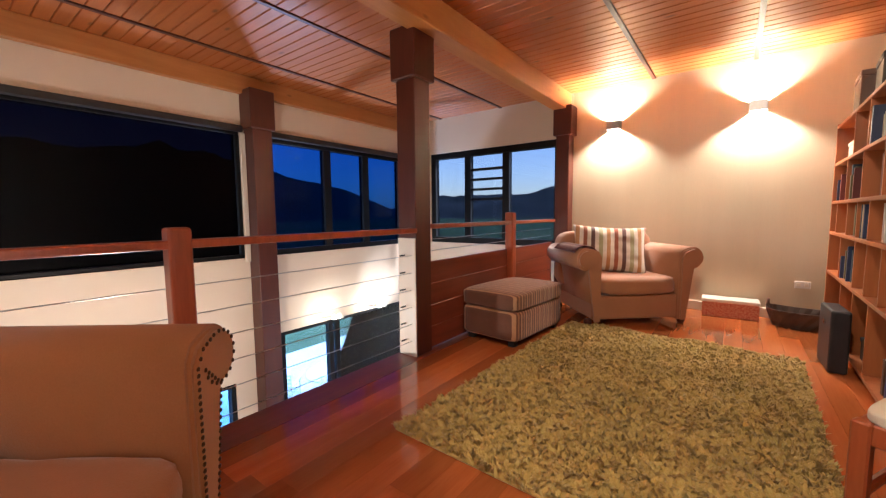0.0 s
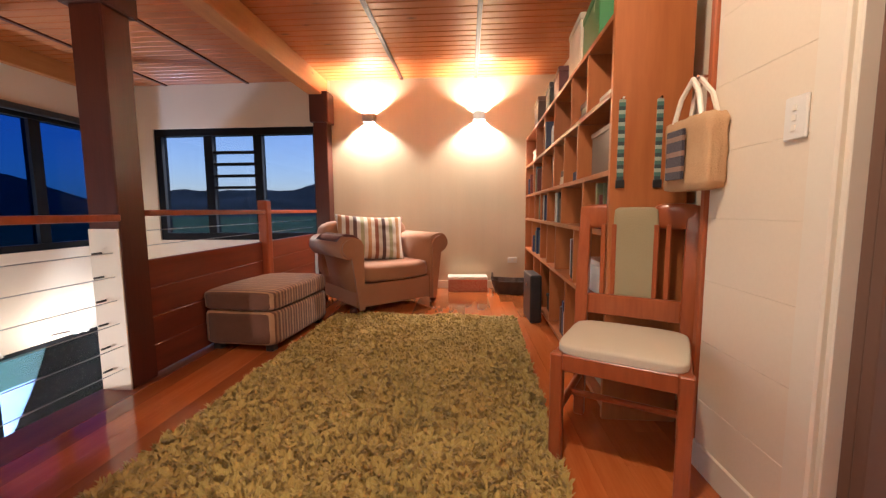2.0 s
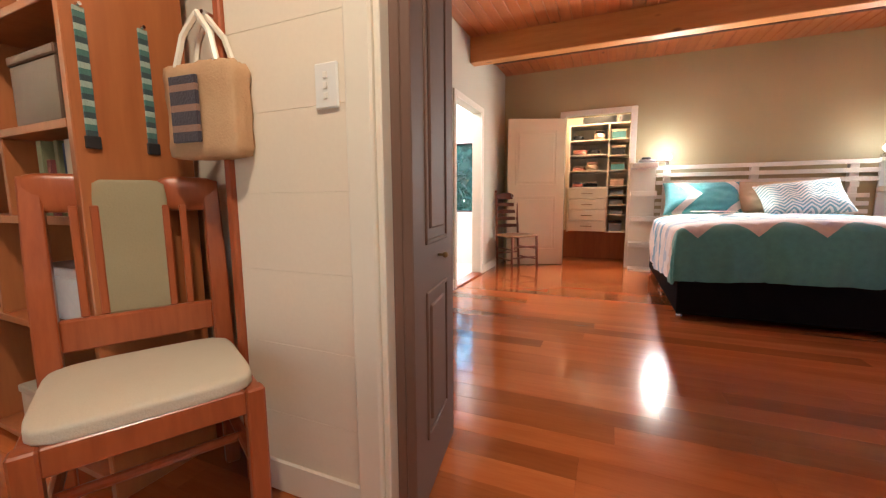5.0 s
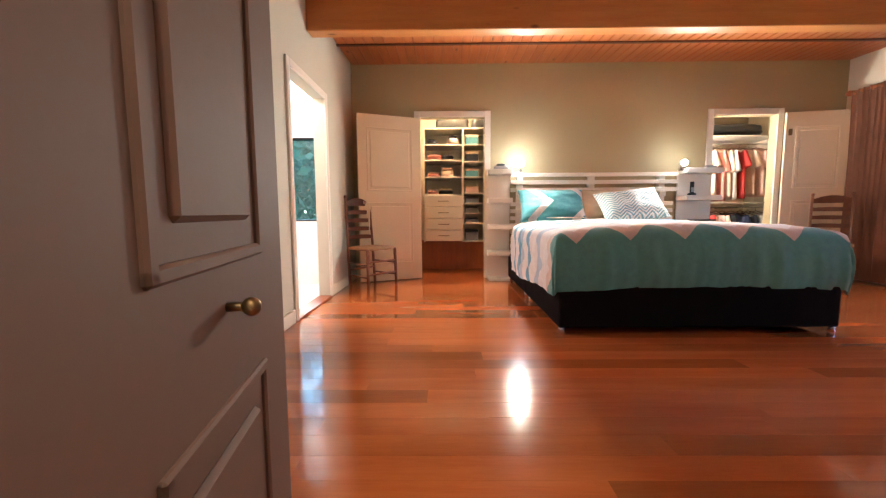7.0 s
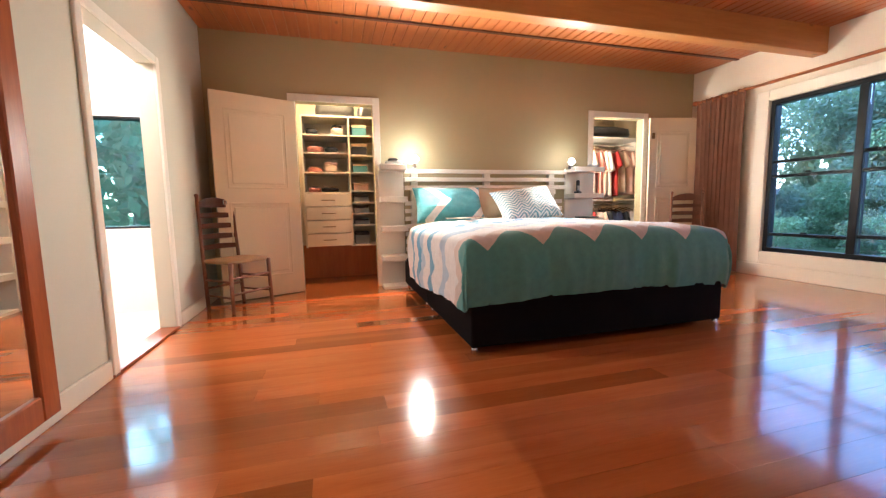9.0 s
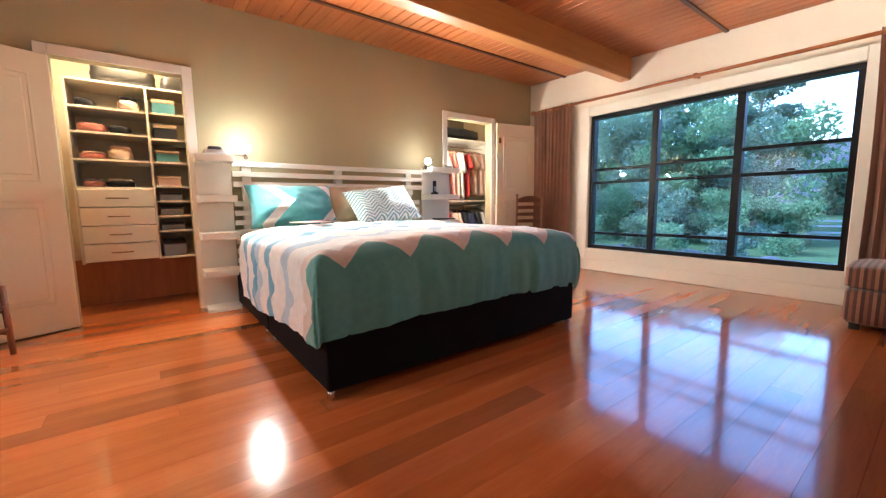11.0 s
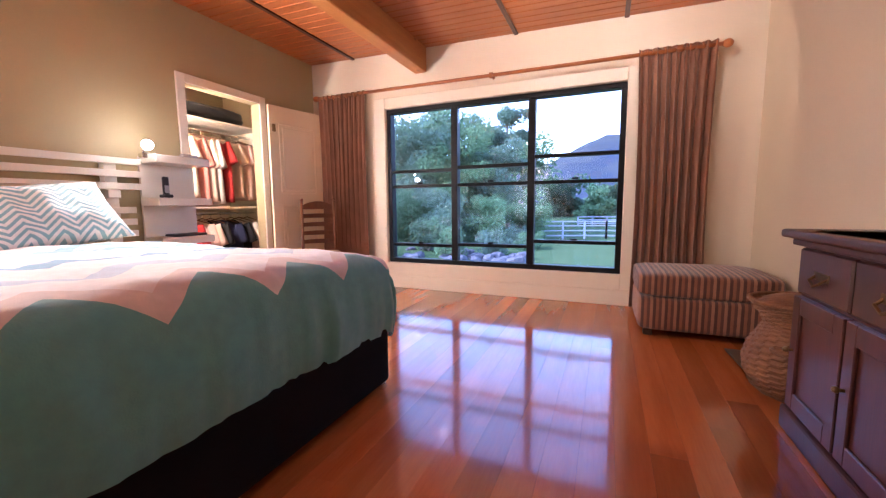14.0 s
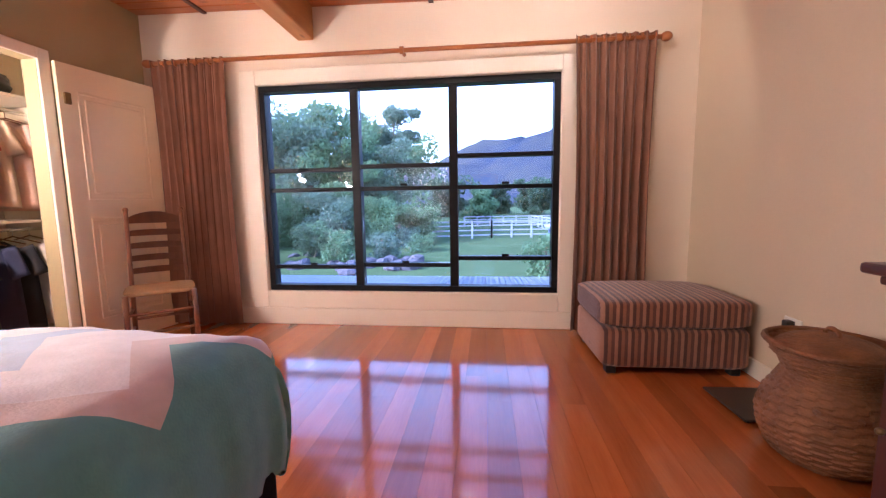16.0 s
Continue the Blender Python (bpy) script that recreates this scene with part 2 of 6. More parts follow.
PAPER = material("paper", (0.72, 0.66, 0.55), (0.64, 0.58, 0.47), rough=0.8, scale=5, vary=0.2)
GLOW = material("lamp_glow", (1.0, 0.93, 0.82), (1.0, 0.93, 0.82), emit=40)
# daylight's blue cast beside the warm lamps is put into this glass colour
PANE = glass("window_pane", (0.86, 0.88, 1.0))
# dusk is put into the glass: its dark blue dims the brighter sky
DUSKPANE = glass("dusk_dimmed_pane", (0.035, 0.085, 0.19), ior=1.12)
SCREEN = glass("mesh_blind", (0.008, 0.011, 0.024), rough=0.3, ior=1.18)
MIRROR = material("mirror_silver", (0.9, 0.9, 0.9), (0.9, 0.9, 0.9), rough=0.0, metal=1.0)
STONEW = material("pale_deck", (0.62, 0.60, 0.57), (0.52, 0.50, 0.48), rough=0.6, scale=3, fine=30, bump=0.1)
LOWFLOOR = material("lower_timber_floor", (0.40, 0.17, 0.06), (0.30, 0.11, 0.035), rough=0.2, scale=2, stretch=(6, 0.6, 1), fine=10)


# ---- mesh helpers ----
def box(bm, x0, x1, y0, y1, z0, z1, bevel=0.0, seg=1):
    m = Matrix.LocRotScale(((x0 + x1) / 2, (y0 + y1) / 2, (z0 + z1) / 2), None, (abs(x1 - x0), abs(y1 - y0), abs(z1 - z0)))
    made = bmesh.ops.create_cube(bm, size=1.0, matrix=m)["verts"]
    if bevel:
        edges = list({e for v in made for e in v.link_edges})
        bmesh.ops.bevel(bm, geom=edges, offset=bevel, segments=seg, profile=0.5, affect="EDGES")
    return bm


def one(*args, **kw):
    return box(bmesh.new(), *args, **kw)


def rod(bm, a, b, r, r2=None, n=10):
    a, b = Vector(a), Vector(b)
    d = b - a
    m = Matrix.Translation((a + b) / 2) @ d.to_track_quat("Z", "Y").to_matrix().to_4x4()
    bmesh.ops.create_cone(bm, cap_ends=True, segments=n, radius1=r, radius2=r if r2 is None else r2, depth=d.length, matrix=m)
    return bm


def ball(bm, c, r, s=(1, 1, 1), n=10):
    bmesh.ops.create_uvsphere(bm, u_segments=n, v_segments=max(4, n // 2 + 1), radius=r, matrix=Matrix.LocRotScale(c, None, s))
    return bm


def soft(c, half, p=5.0, cuts=7, wrinkle=0.0, freq=6.0, puff=None):
    """A cushion: a cube pulled to a rounded block, with soft folds."""
    bm = bmesh.new()
    bmesh.ops.create_cube(bm, size=2.0)
    bmesh.ops.subdivide_edges(bm, edges=bm.edges[:], cuts=cuts, use_grid_fill=True)
    for v in bm.verts:
        q = v.co.copy()
        k = (abs(q.x) ** p + abs(q.y) ** p + abs(q.z) ** p) ** (1 / p)
        q = q / k
        if puff:
            q.z *= 1 - puff * (abs(v.co.x) ** 2.5 + abs(v.co.y) ** 2.5) / 2
        w = noise.noise(q * freq) * wrinkle
        v.co = Vector((c[0] + half[0] * q.x, c[1] + half[1] * q.y, c[2] + half[2] * q.z)) + q.normalized() * w
    for f in bm.faces:
        f.smooth = True
    return bm


def pillow(hw, th, hh, seed=0, n=22):
    """A knife-edged pillow in the xz plane, full in the middle, with drawn-out corners."""
    bm = bmesh.new()
    sides = []
    for s in (-1, 1):
        g = {}
        for i in range(n + 1):
            for j in range(n + 1):
                u, v = i / n * 2 - 1, j / n * 2 - 1
                x = u * hw * (1 - 0.07 * (1 - v * v))
                z = v * hh * (1 - 0.09 * (1 - u * u))
                full = max(0.0, (1 - u ** 4) * (1 - v ** 4)) ** 0.55
                y = s * (0.006 + th * full * (1 + 0.22 * noise.noise((u * 2.2 + seed, v * 2.2, s * 2.0))))
                y += 0.012 * noise.noise((u * 5 + seed, v * 5, 9.0)) * full
                g[i, j] = bm.verts.new((x, y, z))
        for i in range(n):
            for j in range(n):
                q = (g[i, j], g[i + 1, j], g[i + 1, j + 1], g[i, j + 1])
                bm.faces.new(q if s < 0 else q[::-1]).smooth = True
        sides.append(g)
    a, b = sides
    rim = [(i, 0) for i in range(n)] + [(n, j) for j in range(n)] + [(i, n) for i in range(n, 0, -1)] + [(0, j) for j in range(n, 0, -1)]
    for p, q in zip(rim, rim[1:] + rim[:1]):
        bm.faces.new((a[q], a[p], b[p], b[q])).smooth = True
    return bm


def lathe(profile, n=24, centre=(0, 0), wob=0.0):
    """A turned form: (radius, height) from the bottom up."""
    bm = bmesh.new()
    rings = []
    for r, z in profile:
        rings.append([bm.verts.new((centre[0] + r * math.cos(2 * math.pi * i / n), centre[1] + r * math.sin(2 * math.pi * i / n), z)) for i in range(n)])
    for a, b in zip(rings, rings[1:]):
        for i in range(n):
            f = bm.faces.new((a[i], a[(i + 1) % n], b[(i + 1) % n], b[i]))
            f.smooth = True
    bm.faces.new(rings[0][::-1])
    bm.faces.new(rings[-1])
    return bm


def sweep(bm, pts, r, n=6):
    """A tube along points."""
    for a, b in zip(pts, pts[1:]):
        rod(bm, a, b, r, n=n)
        ball(bm, b, r, n=6)
    return bm


def profile_y(outline, y0, y1, bevel=0.0):
    """An (x, z) outline pushed along y."""
    bm = bmesh.new()
    a = [bm.verts.new((x, y0, z)) for x, z in outline]
    b = [bm.verts.new((x, y1, z)) for x, z in outline]
    n = len(a)
    bm.faces.new(a)
    bm.faces.new(b[::-1])
    for i in range(n):
        bm.faces.new((a[i], b[i], b[(i + 1) % n], a[(i + 1) % n]))
    bmesh.ops.recalc_face_normals(bm, faces=bm.faces[:])
    if bevel:
        bmesh.ops.bevel(bm, geom=[e for e in bm.edges], offset=bevel, segments=2, profile=0.5, affect="EDGES")
    return bm


def part(name, bm, mat, parent=None, label="", smooth=False):
    me = bpy.data.meshes.new(name)
    if smooth:
        for f in bm.faces:
            f.smooth = True
    bm.to_mesh(me)
    bm.free()
    me.materials.append(mat)
    ob = new(name, me)
    if parent:
        ob.parent = parent
    if label:
        ob["label"] = label
    return ob


def thing(name, label, category, loc=(0, 0, 0), rz=0.0, group=""):
    ob = new(name)
    ob.empty_display_size = 0.1
    ob.matrix_world = pose(*loc, 0, 0, rz)
    return tagged(ob, label, category, group)


def structure(name, bm, mat, label="", category=""):
    return tagged(part(name, bm, mat), label or name.replace("_", " "), category or name.split("_")[0], kind="structure")


# ---- the large structure ----
H1, H2 = 2.70, 2.59   # bedroom and loft ceilings
WX, WY, BX = -4.65, -6.20, 0.0


def wall_x(name, x0, x1, y0, y1, z0, z1, holes, mat, label):
    """A wall along y with square holes (y0, y1, z0, z1)."""
    bm = bmesh.new()
    ys = sorted({y0, y1, *[h[0] for h in holes], *[h[1] for h in holes]})
    for a, b in zip(ys, ys[1:]):
        mine = sorted([h for h in holes if h[0] <= a + 1e-6 and h[1] >= b - 1e-6], key=lambda h: h[2])
        z = z0
        for h in mine:
            if h[2] > z:
                box(bm, x0, x1, a, b, z, h[2])
            z = h[3]
        if z < z1:
            box(bm, x0, x1, a, b, z, z1)
    bmesh.ops.remove_doubles(bm, verts=bm.verts[:], dist=1e-5)
    return structure(name, bm, mat, label, "wall")


def wall_y(name, y0, y1, x0, x1, z0, z1, holes, mat, label):
    bm = bmesh.new()
    xs = sorted({x0, x1, *[h[0] for h in holes], *[h[1] for h in holes]})
    for a, b in zip(xs, xs[1:]):
        mine = sorted([h for h in holes if h[0] <= a + 1e-6 and h[1] >= b - 1e-6], key=lambda h: h[2])
        z = z0
        for h in mine:
            if h[2] > z:
                box(bm, a, b, y0, y1, z, h[2])
            z = h[3]
        if z < z1:
            box(bm, a, b, y0, y1, z, z1)
    bmesh.ops.remove_doubles(bm, verts=bm.verts[:], dist=1e-5)
    return structure(name, bm, mat, label, "wall")


wall_x("wall_bed", 0.0, 0.11, -6.2, 0.0, 0, H1 + 0.1, [(-1.68, -0.865, 0, 2.05), (-5.35, -4.555, 0, 2.05)], TAN, "tan painted wall behind the bed with two wardrobe openings")
wall_y("wall_window", -6.35, -6.2, -4.8, 2.0, -3.0, H1 + 0.15, [(-3.57, -1.04, 0.30, 2.07)], WARMW, "warm white wall round the wide bedroom window")
wall_x("wall_dresser", -4.92, -4.57, -6.2, -2.45, 0, H1 + 0.1, [], PEACH, "warm white wall behind the dark dresser")
wall_x("wall_switch", -4.92, WX, -0.925, -0.385, 0, H1 + 0.1, [], WARMW, "warm white wall with light switch beside folding door")
wall_x("wall_niche", -4.72, WX, -0.385, 3.0, 0, H1 + 0.1, [], WARMW, "warm white wall behind the bookcase")
wall_x("wall_header", -4.92, WX, -2.45, -0.925, 2.22, H1 + 0.1, [], WARMW, "warm white wall over the bedroom opening")
wall_y("wall_mirror", 0.0, 0.11, WX, 0.11, 0, H1 + 0.1, [(-2.02, -1.15, 0, 1.965)], MIRW, "pale wall with mirror and bathroom doorway")
wall_y("wall_sconce", 3.0, 3.14, -7.50, -4.65, -0.3, H2 + 0.2, [], SCONCEW, "cream board wall washed by two wall lamps")
wall_y("wall_void_end", 3.0, 3.14, -10.34, -7.50, -2.8, H2 + 0.2, [(-9.85, -7.66, 0.62, 2.05)], WARMW, "white end wall of the void with windows")
wall_x("wall_void_far", -10.34, -10.2, -6.2, 3.0, -2.8, H2 + 0.2, [(-4.2, 0.08, 0.60, 2.01), (0.40, 2.70, 0.60, 2.01), (0.36, 2.80, -2.7, -0.36), (-3.2, -0.10, -2.7, -0.80)], WARMW, "white far wall of the void with dark windows")
wall_y("wall_loft_back", -6.34, -6.2, -10.34, -4.92, -2.8, H2 + 0.2, [], WARMW, "plain white wall at the back of the loft")
wall_x("wall_under_loft", -7.84, -7.74, -6.2, 3.0, -2.8, -0.28, [], WARMW, "white wall under the loft edge")
structure("floor_lower", one(-10.2, -7.84, -6.2, 3.0, -2.84, -2.7), LOWFLOOR, "timber floor of the room below", "floor")
# wardrobe and bathroom shells
wall_x("wall_wardrobe_back", 1.6, 1.7, -6.2, 0.0, 0, H1, [], PEACH, "cream back wall of the wardrobes")
wall_y("wall_wardrobe_end", 0.0, 0.11, 0.11, 1.7, 0, H1, [], CREAM, "cream end wall of the wardrobe")
wall_y("wall_wardrobe_middle", -3.3, -3.2, 0.11, 1.6, 0, H1, [], CREAM, "cream wall between the wardrobes")
wall_x("wall_bathroom_side", -0.45, -0.35, 0.11, 1.9, 0, H1, [(0.29, 0.80, 0.76, 1.73)], BATHW, "white bathroom wall with narrow window")
wall_y("wall_bathroom_back", 1.9, 2.0, -3.0, -0.35, 0, H1, [], BATHW, "white bathroom back wall")
wall_x("wall_bathroom_far", -3.1, -3.0, 0.11, 2.0, 0, H1, [], BATHW, "white bathroom far wall")
structure("floor_bathroom", one(-3.0, -0.45, 0.11, 1.9, -0.1, 0.004), BATHW, "white tiled bathroom floor", "floor")
structure("floor_loft_slab", one(-7.72, -4.65, -6.2, 3.0, -0.28, -0.022), REDY, "timber floor structure of the loft", "floor")
structure("floor_bedroom_slab", one(-4.65, 1.6, -6.2, 0.0, -0.28, -0.022), REDY, "timber floor structure of the bedroom", "floor")
structure("trim_loft_edge", one(-7.86, -7.62, -6.2, 3.0, -0.28, 0.0, bevel=0.006), REDY, "wide red-brown board along the loft edge", "trim")


def lined_ceiling(name, x0, x1, y0, y1, z, width, strips, label, fall=0.0):
    """Pine boards along x with V joints, and cover strips along y; fall: how much lower the x0 side lies."""
    bm = bmesh.new()
    box(bm, x0, x1, y0, y1, z + 0.02, z + 0.10)
    y = y0
    while y < y1 - 0.01:
        e = min(y + width - 0.004, y1)
        prof = [(y, z + 0.02), (y, z + 0.006), (y + 0.006, z), (e - 0.006, z), (e, z + 0.006), (e, z + 0.02)]
        a = [bm.verts.new((x0, p[0], p[1])) for p in prof]
        b = [bm.verts.new((x1, p[0], p[1])) for p in prof]
        for i in range(5):
            bm.faces.new((a[i], a[i + 1], b[i + 1], b[i]))
        y += width
    for v in bm.verts:
        v.co.z -= fall * (x1 - v.co.x) / (x1 - x0)
    ob = structure(name, bm, PINE, label, "ceiling")
    for s in strips:
        zs = z - fall * (x1 - s) / (x1 - x0)
        part("cover_strip", one(s - 0.02, s + 0.02, y0, y1, zs - 0.014, zs + 0.003, bevel=0.003), RED, ob)
    return ob


lined_ceiling("ceiling_bedroom", WX, 0.0, WY, 0.0, H1, 0.105, (-0.62, -2.55, -3.54), "knotty pine board ceiling of the bedroom", fall=0.10)
lined_ceiling("ceiling_loft", -10.2, WX, WY, 3.0, H2, 0.105, (-9.62, -8.55, -6.60, -5.70), "knotty pine board ceiling over loft and void")
structure("ceiling_wardrobe", one(0.11, 1.6, WY, 0.0, 2.5, 2.6), CREAM, "cream wardrobe ceiling", "ceiling")
structure("ceiling_bathroom", one(-3.0, -0.45, 0.11, 1.9, 2.5, 2.6), PINE, "pine bathroom ceiling", "ceiling")

beam = tagged(part("ceiling_beam", one(-1.57, -1.43, WY, 0.0, 2.41, H1 - 0.02, bevel=0.008), PINE_Y), "pale knotty pine beam under the bedroom ceiling", "beam", kind="structure")
tagged(part("ceiling_beam", one(-7.70, -7.53, -6.2, 3.0, 2.37, H2, bevel=0.008), PINE_Y), "pale pine beam on the posts of the loft", "beam", kind="structure")
tagged(part("wall_beam", one(-10.2, -10.12, -6.2, 3.0, 2.40, H2, bevel=0.006), PINE_Y), "orange pine beam along the far wall", "beam", kind="structure")


def post(name, x, y, s, z0, z1, cap0, label):
    t = thing(name, label, "post", (x, y, z0))
    part("shaft", one(-s, s, -s, s, 0, z1 - z0, bevel=0.006), RED, t)
    part("capital", one(-s - 0.03, s + 0.03, -s - 0.03, s + 0.03, cap0 - z0, z1 - z0 + 0.04, bevel=0.008), RED, t)
    return t


p = post("timber_post", -7.755, 0.175, 0.088, 0, 2.37, 2.05, "dark red-brown square timber post on the loft edge")
part("wire_plate", one(-0.086, 0.086, -0.098, -0.089, 0.0, 0.90, bevel=0.002), TRIMW, p, "pale painted face with wire fixings")
for z in (0.12, 0.25, 0.38, 0.51, 0.64, 0.77):
    part("wire_clamp", rod(bmesh.new(), (-0.02, -0.15, z), (-0.02, -0.098, z), 0.006, n=8), DARK, p)
post("wall_post", -10.11, 0.235, 0.11, -2.7, 2.40, 2.02, "dark red-brown timber post between the far windows")
post("wall_post", -7.575, 2.90, 0.085, -0.28, 2.37, 2.05, "dark red-brown timber post at the lamp wall")

# unseen slab added to stop sky light leaking in above the walls
structure("roof_slab", one(-10.6, 2.0, -6.5, 3.3, 2.92, 3.05), WARMW, "unseen slab blocking sky light over loft and bedroom", "roof")
sw = bpy.data.objects["wall_switch"]
for i in range(12):
    part("wall_board", one(-4.926, -4.9201, -0.843, -0.412, 0.04 + i * 0.228, 0.2676 + i * 0.228, bevel=0.0012), WARMW, sw)
# skirtings, architraves, corner trims
for nm, b in (("baseboard_sconce", (-7.47, -5.2, 2.982, 3.0, 0.0, 0.10)), ("baseboard_switch", (-4.938, -4.9265, -0.843, -0.413, 0.0, 0.11)), ("baseboard_mirror", (WX, -2.09, -0.018, 0.0, 0.0, 0.11)),
              ("baseboard_mirror_short", (-1.08, 0.0, -0.018, 0.0, 0.0, 0.11)), ("baseboard_window", (WX, 0.0, -6.2, -6.178, 0.0, 0.15)), ("baseboard_dresser", (-4.57, -4.552, -6.18, -2.52, 0.0, 0.11)),
              ("baseboard_bed", (-0.018, 0.0, -4.475, -1.76, 0.0, 0.11))):
    structure(nm, one(*b, bevel=0.006), TRIMW, "white painted skirting board", "baseboard")


def frame_x(name, x, y0, y1, z1, w, side, mat, label, d=0.02):
    """Door surround on a wall face at x."""
    bm = bmesh.new()
    a, b = sorted((x, x + side * d))
    for q in ((a, b, y0 - w, y0, 0, z1 + w), (a, b, y1, y1 + w, 0, z1 + w), (a, b, y0, y1, z1, z1 + w)):
        box(bm, *q, bevel=0.004)
    return structure(name, bm, mat, label, "trim")


def frame_y(name, y, x0, x1, z1, w, side, mat, label, d=0.02):
    bm = bmesh.new()
    a, b = sorted((y, y + side * d))
    for q in ((x0 - w, x0, a, b, 0, z1 + w), (x1, x1 + w, a, b, 0, z1 + w), (x0, x1, a, b, z1, z1 + w)):
        box(bm, *q, bevel=0.004)
    return structure(name, bm, mat, label, "trim")


frame_x("trim_wardrobe_1", 0.0, -1.68, -0.865, 2.05, 0.075, -1, WHITE, "white door surround of the shelf wardrobe")
frame_x("trim_wardrobe_2", 0.0, -5.35, -4.555, 2.05, 0.075, -1, WHITE, "white door surround of the hanging wardrobe")
frame_y("trim_bathroom", 0.0, -2.02, -1.15, 1.965, 0.06, -1, WHITE, "white door surround of the bathroom")
structure("trim_bathroom_sill", one(-2.09, -1.08, -0.02, 0.11, 0.0, 0.018, bevel=0.004), CHAIRW, "timber threshold of the bathroom", "trim")
structure("trim_opening", one(-4.955, -4.92, -0.925, -0.845, 0.0, 2.30, bevel=0.006), TRIMW, "painted jamb beside the folding door", "trim")
structure("trim_opening_inner", one(-4.94, WX, -0.943, -0.925, 0.0, 2.22, bevel=0.003), TRIMW, "painted lining of the bedroom opening", "trim")
structure("trim_opening_far", one(-4.955, -4.92, -2.55, -2.45, 0.0, 2.30, bevel=0.006), TRIMW, "painted jamb of the bedroom opening", "trim")
structure("trim_niche", one(-4.94, -4.72, -0.41, -0.382, 0.0, H2, bevel=0.004), CHAIRW, "orange timber edge beside the bookcase", "trim")

# ---- windows ----
def window(name, axis, at, a0, a1, z0, z1, mull, bars, pane, label, t=0.05, d=0.05, frame_w=0.05):
    """A black framed window. mull: centres of uprights; bars: heights of crossbars for each light."""
    w = tagged(new(name), label, "window", kind="structure")

    def put(nm, u0, u1, v0, v1, mat, dd, bevel=0.003):
        bm = one(u0, u1, at - dd, at + dd, v0, v1, bevel=bevel) if axis == "y" else one(at - dd, at + dd, u0, u1, v0, v1, bevel=bevel)
        return part(nm, bm, mat, w)
    put("window_frame", a0, a1, z1 - frame_w, z1, BLACK, d)
    put("window_frame", a0, a1, z0, z0 + frame_w, BLACK, d)
    put("window_frame", a0, a0 + frame_w, z0 + frame_w, z1 - frame_w, BLACK, d)
    put("window_frame", a1 - frame_w, a1, z0 + frame_w, z1 - frame_w, BLACK, d)
    for m in mull:
        put("mullion", m - t / 2 - 0.01, m + t / 2 + 0.01, z0 + frame_w, z1 - frame_w, BLACK, d * 0.9)
    edges = [a0 + frame_w] + [q for m in mull for q in (m - t / 2 - 0.01, m + t / 2 + 0.01)] + [a1 - frame_w]
    for i, hs in enumerate(bars):
        u0, u1 = edges[2 * i], edges[2 * i + 1]
        for h in hs:
            put("sash_bar", u0, u1, h - 0.017, h + 0.017, BLACK, d * 0.7)
        zs = [z0 + frame_w] + [q for h in sorted(hs) for q in (h - 0.017, h + 0.017)] + [z1 - frame_w]
        for k in range(0, len(zs), 2):
            g = put("pane", u0, u1, zs[k], zs[k + 1], pane, 0.003, 0)
            g.visible_shadow = False
    return w


wb = window("window_bedroom", "y", -6.27, -3.57, -1.04, 0.30, 2.07, (-2.71, -1.875), ((1.45, 1.19, 0.59), (1.38, 1.19, 0.53), (1.36, 1.19, 0.51)), PANE, "wide black-framed bedroom window with sliding sashes")
for x, z in ((-3.14, 1.21), (-2.29, 1.21), (-1.46, 1.21), (-3.14, 0.61), (-2.29, 0.55), (-1.46, 0.53)):
    part("sash_catch", one(x - 0.03, x + 0.03, -6.235, -6.215, z, z + 0.02, bevel=0.004), BLACK, wb)
bm = bmesh.new()
for q in ((-3.71, -3.57), (-1.04, -0.90)):
    box(bm, *q, -6.2, -6.175, 0.15, 2.19, bevel=0.006)
box(bm, -3.57, -1.04, -6.2, -6.175, 2.07, 2.19, bevel=0.006)
box(bm, -3.57, -1.04, -6.2, -6.175, 0.15, 0.30, bevel=0.006)
structure("trim_window", bm, TRIMW, "cream painted window surround", "trim")
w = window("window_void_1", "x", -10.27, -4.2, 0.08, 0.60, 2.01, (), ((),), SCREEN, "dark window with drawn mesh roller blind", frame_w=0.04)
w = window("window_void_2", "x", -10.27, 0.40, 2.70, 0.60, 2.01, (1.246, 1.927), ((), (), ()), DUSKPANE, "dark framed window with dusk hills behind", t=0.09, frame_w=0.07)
# glass colour dims the sky less here, standing for brighter dusk light
w = window("window_void_3", "y", 3.07, -9.85, -7.66, 0.62, 2.05, (-9.14, -8.48), ((), (1.75, 1.60, 1.45, 1.30), ()), glass("end_pane", (0.24, 0.26, 0.32), ior=1.3), "dark framed end window with louvres", t=0.09, frame_w=0.09)
w = window("window_bathroom", "x", -0.40, 0.29, 0.80, 0.76, 1.73, (), ((),), glass("bath_pane", (0.6, 0.8, 0.9)), "narrow black bathroom window", frame_w=0.02)
# blue of the dusk outside is put into the sliding door's glass colour
w = window("sliding_door_lower", "x", -10.27, 0.36, 2.80, -2.7, -0.36, (0.49, 1.22, 1.33), ((), (), (), ()), glass("door_pane", (0.62, 0.74, 0.92)), "black framed sliding glass door of the room below")
w = window("glass_door_lower", "x", -10.27, -3.2, -0.10, -2.7, -0.80, (-1.8,), ((), ()), glass("door_pane_far", (0.4, 0.6, 0.8)), "black framed glass door below the loft")
for nm, b in (("trim_blind_1", (-10.198, -10.15, -4.25, 0.10, 1.99, 2.06)), ("trim_blind_2", (-10.198, -10.15, 0.375, 2.75, 1.98, 2.05))):
    structure(nm, one(*b, bevel=0.01), DARK, "dark roller blind head box", "trim")
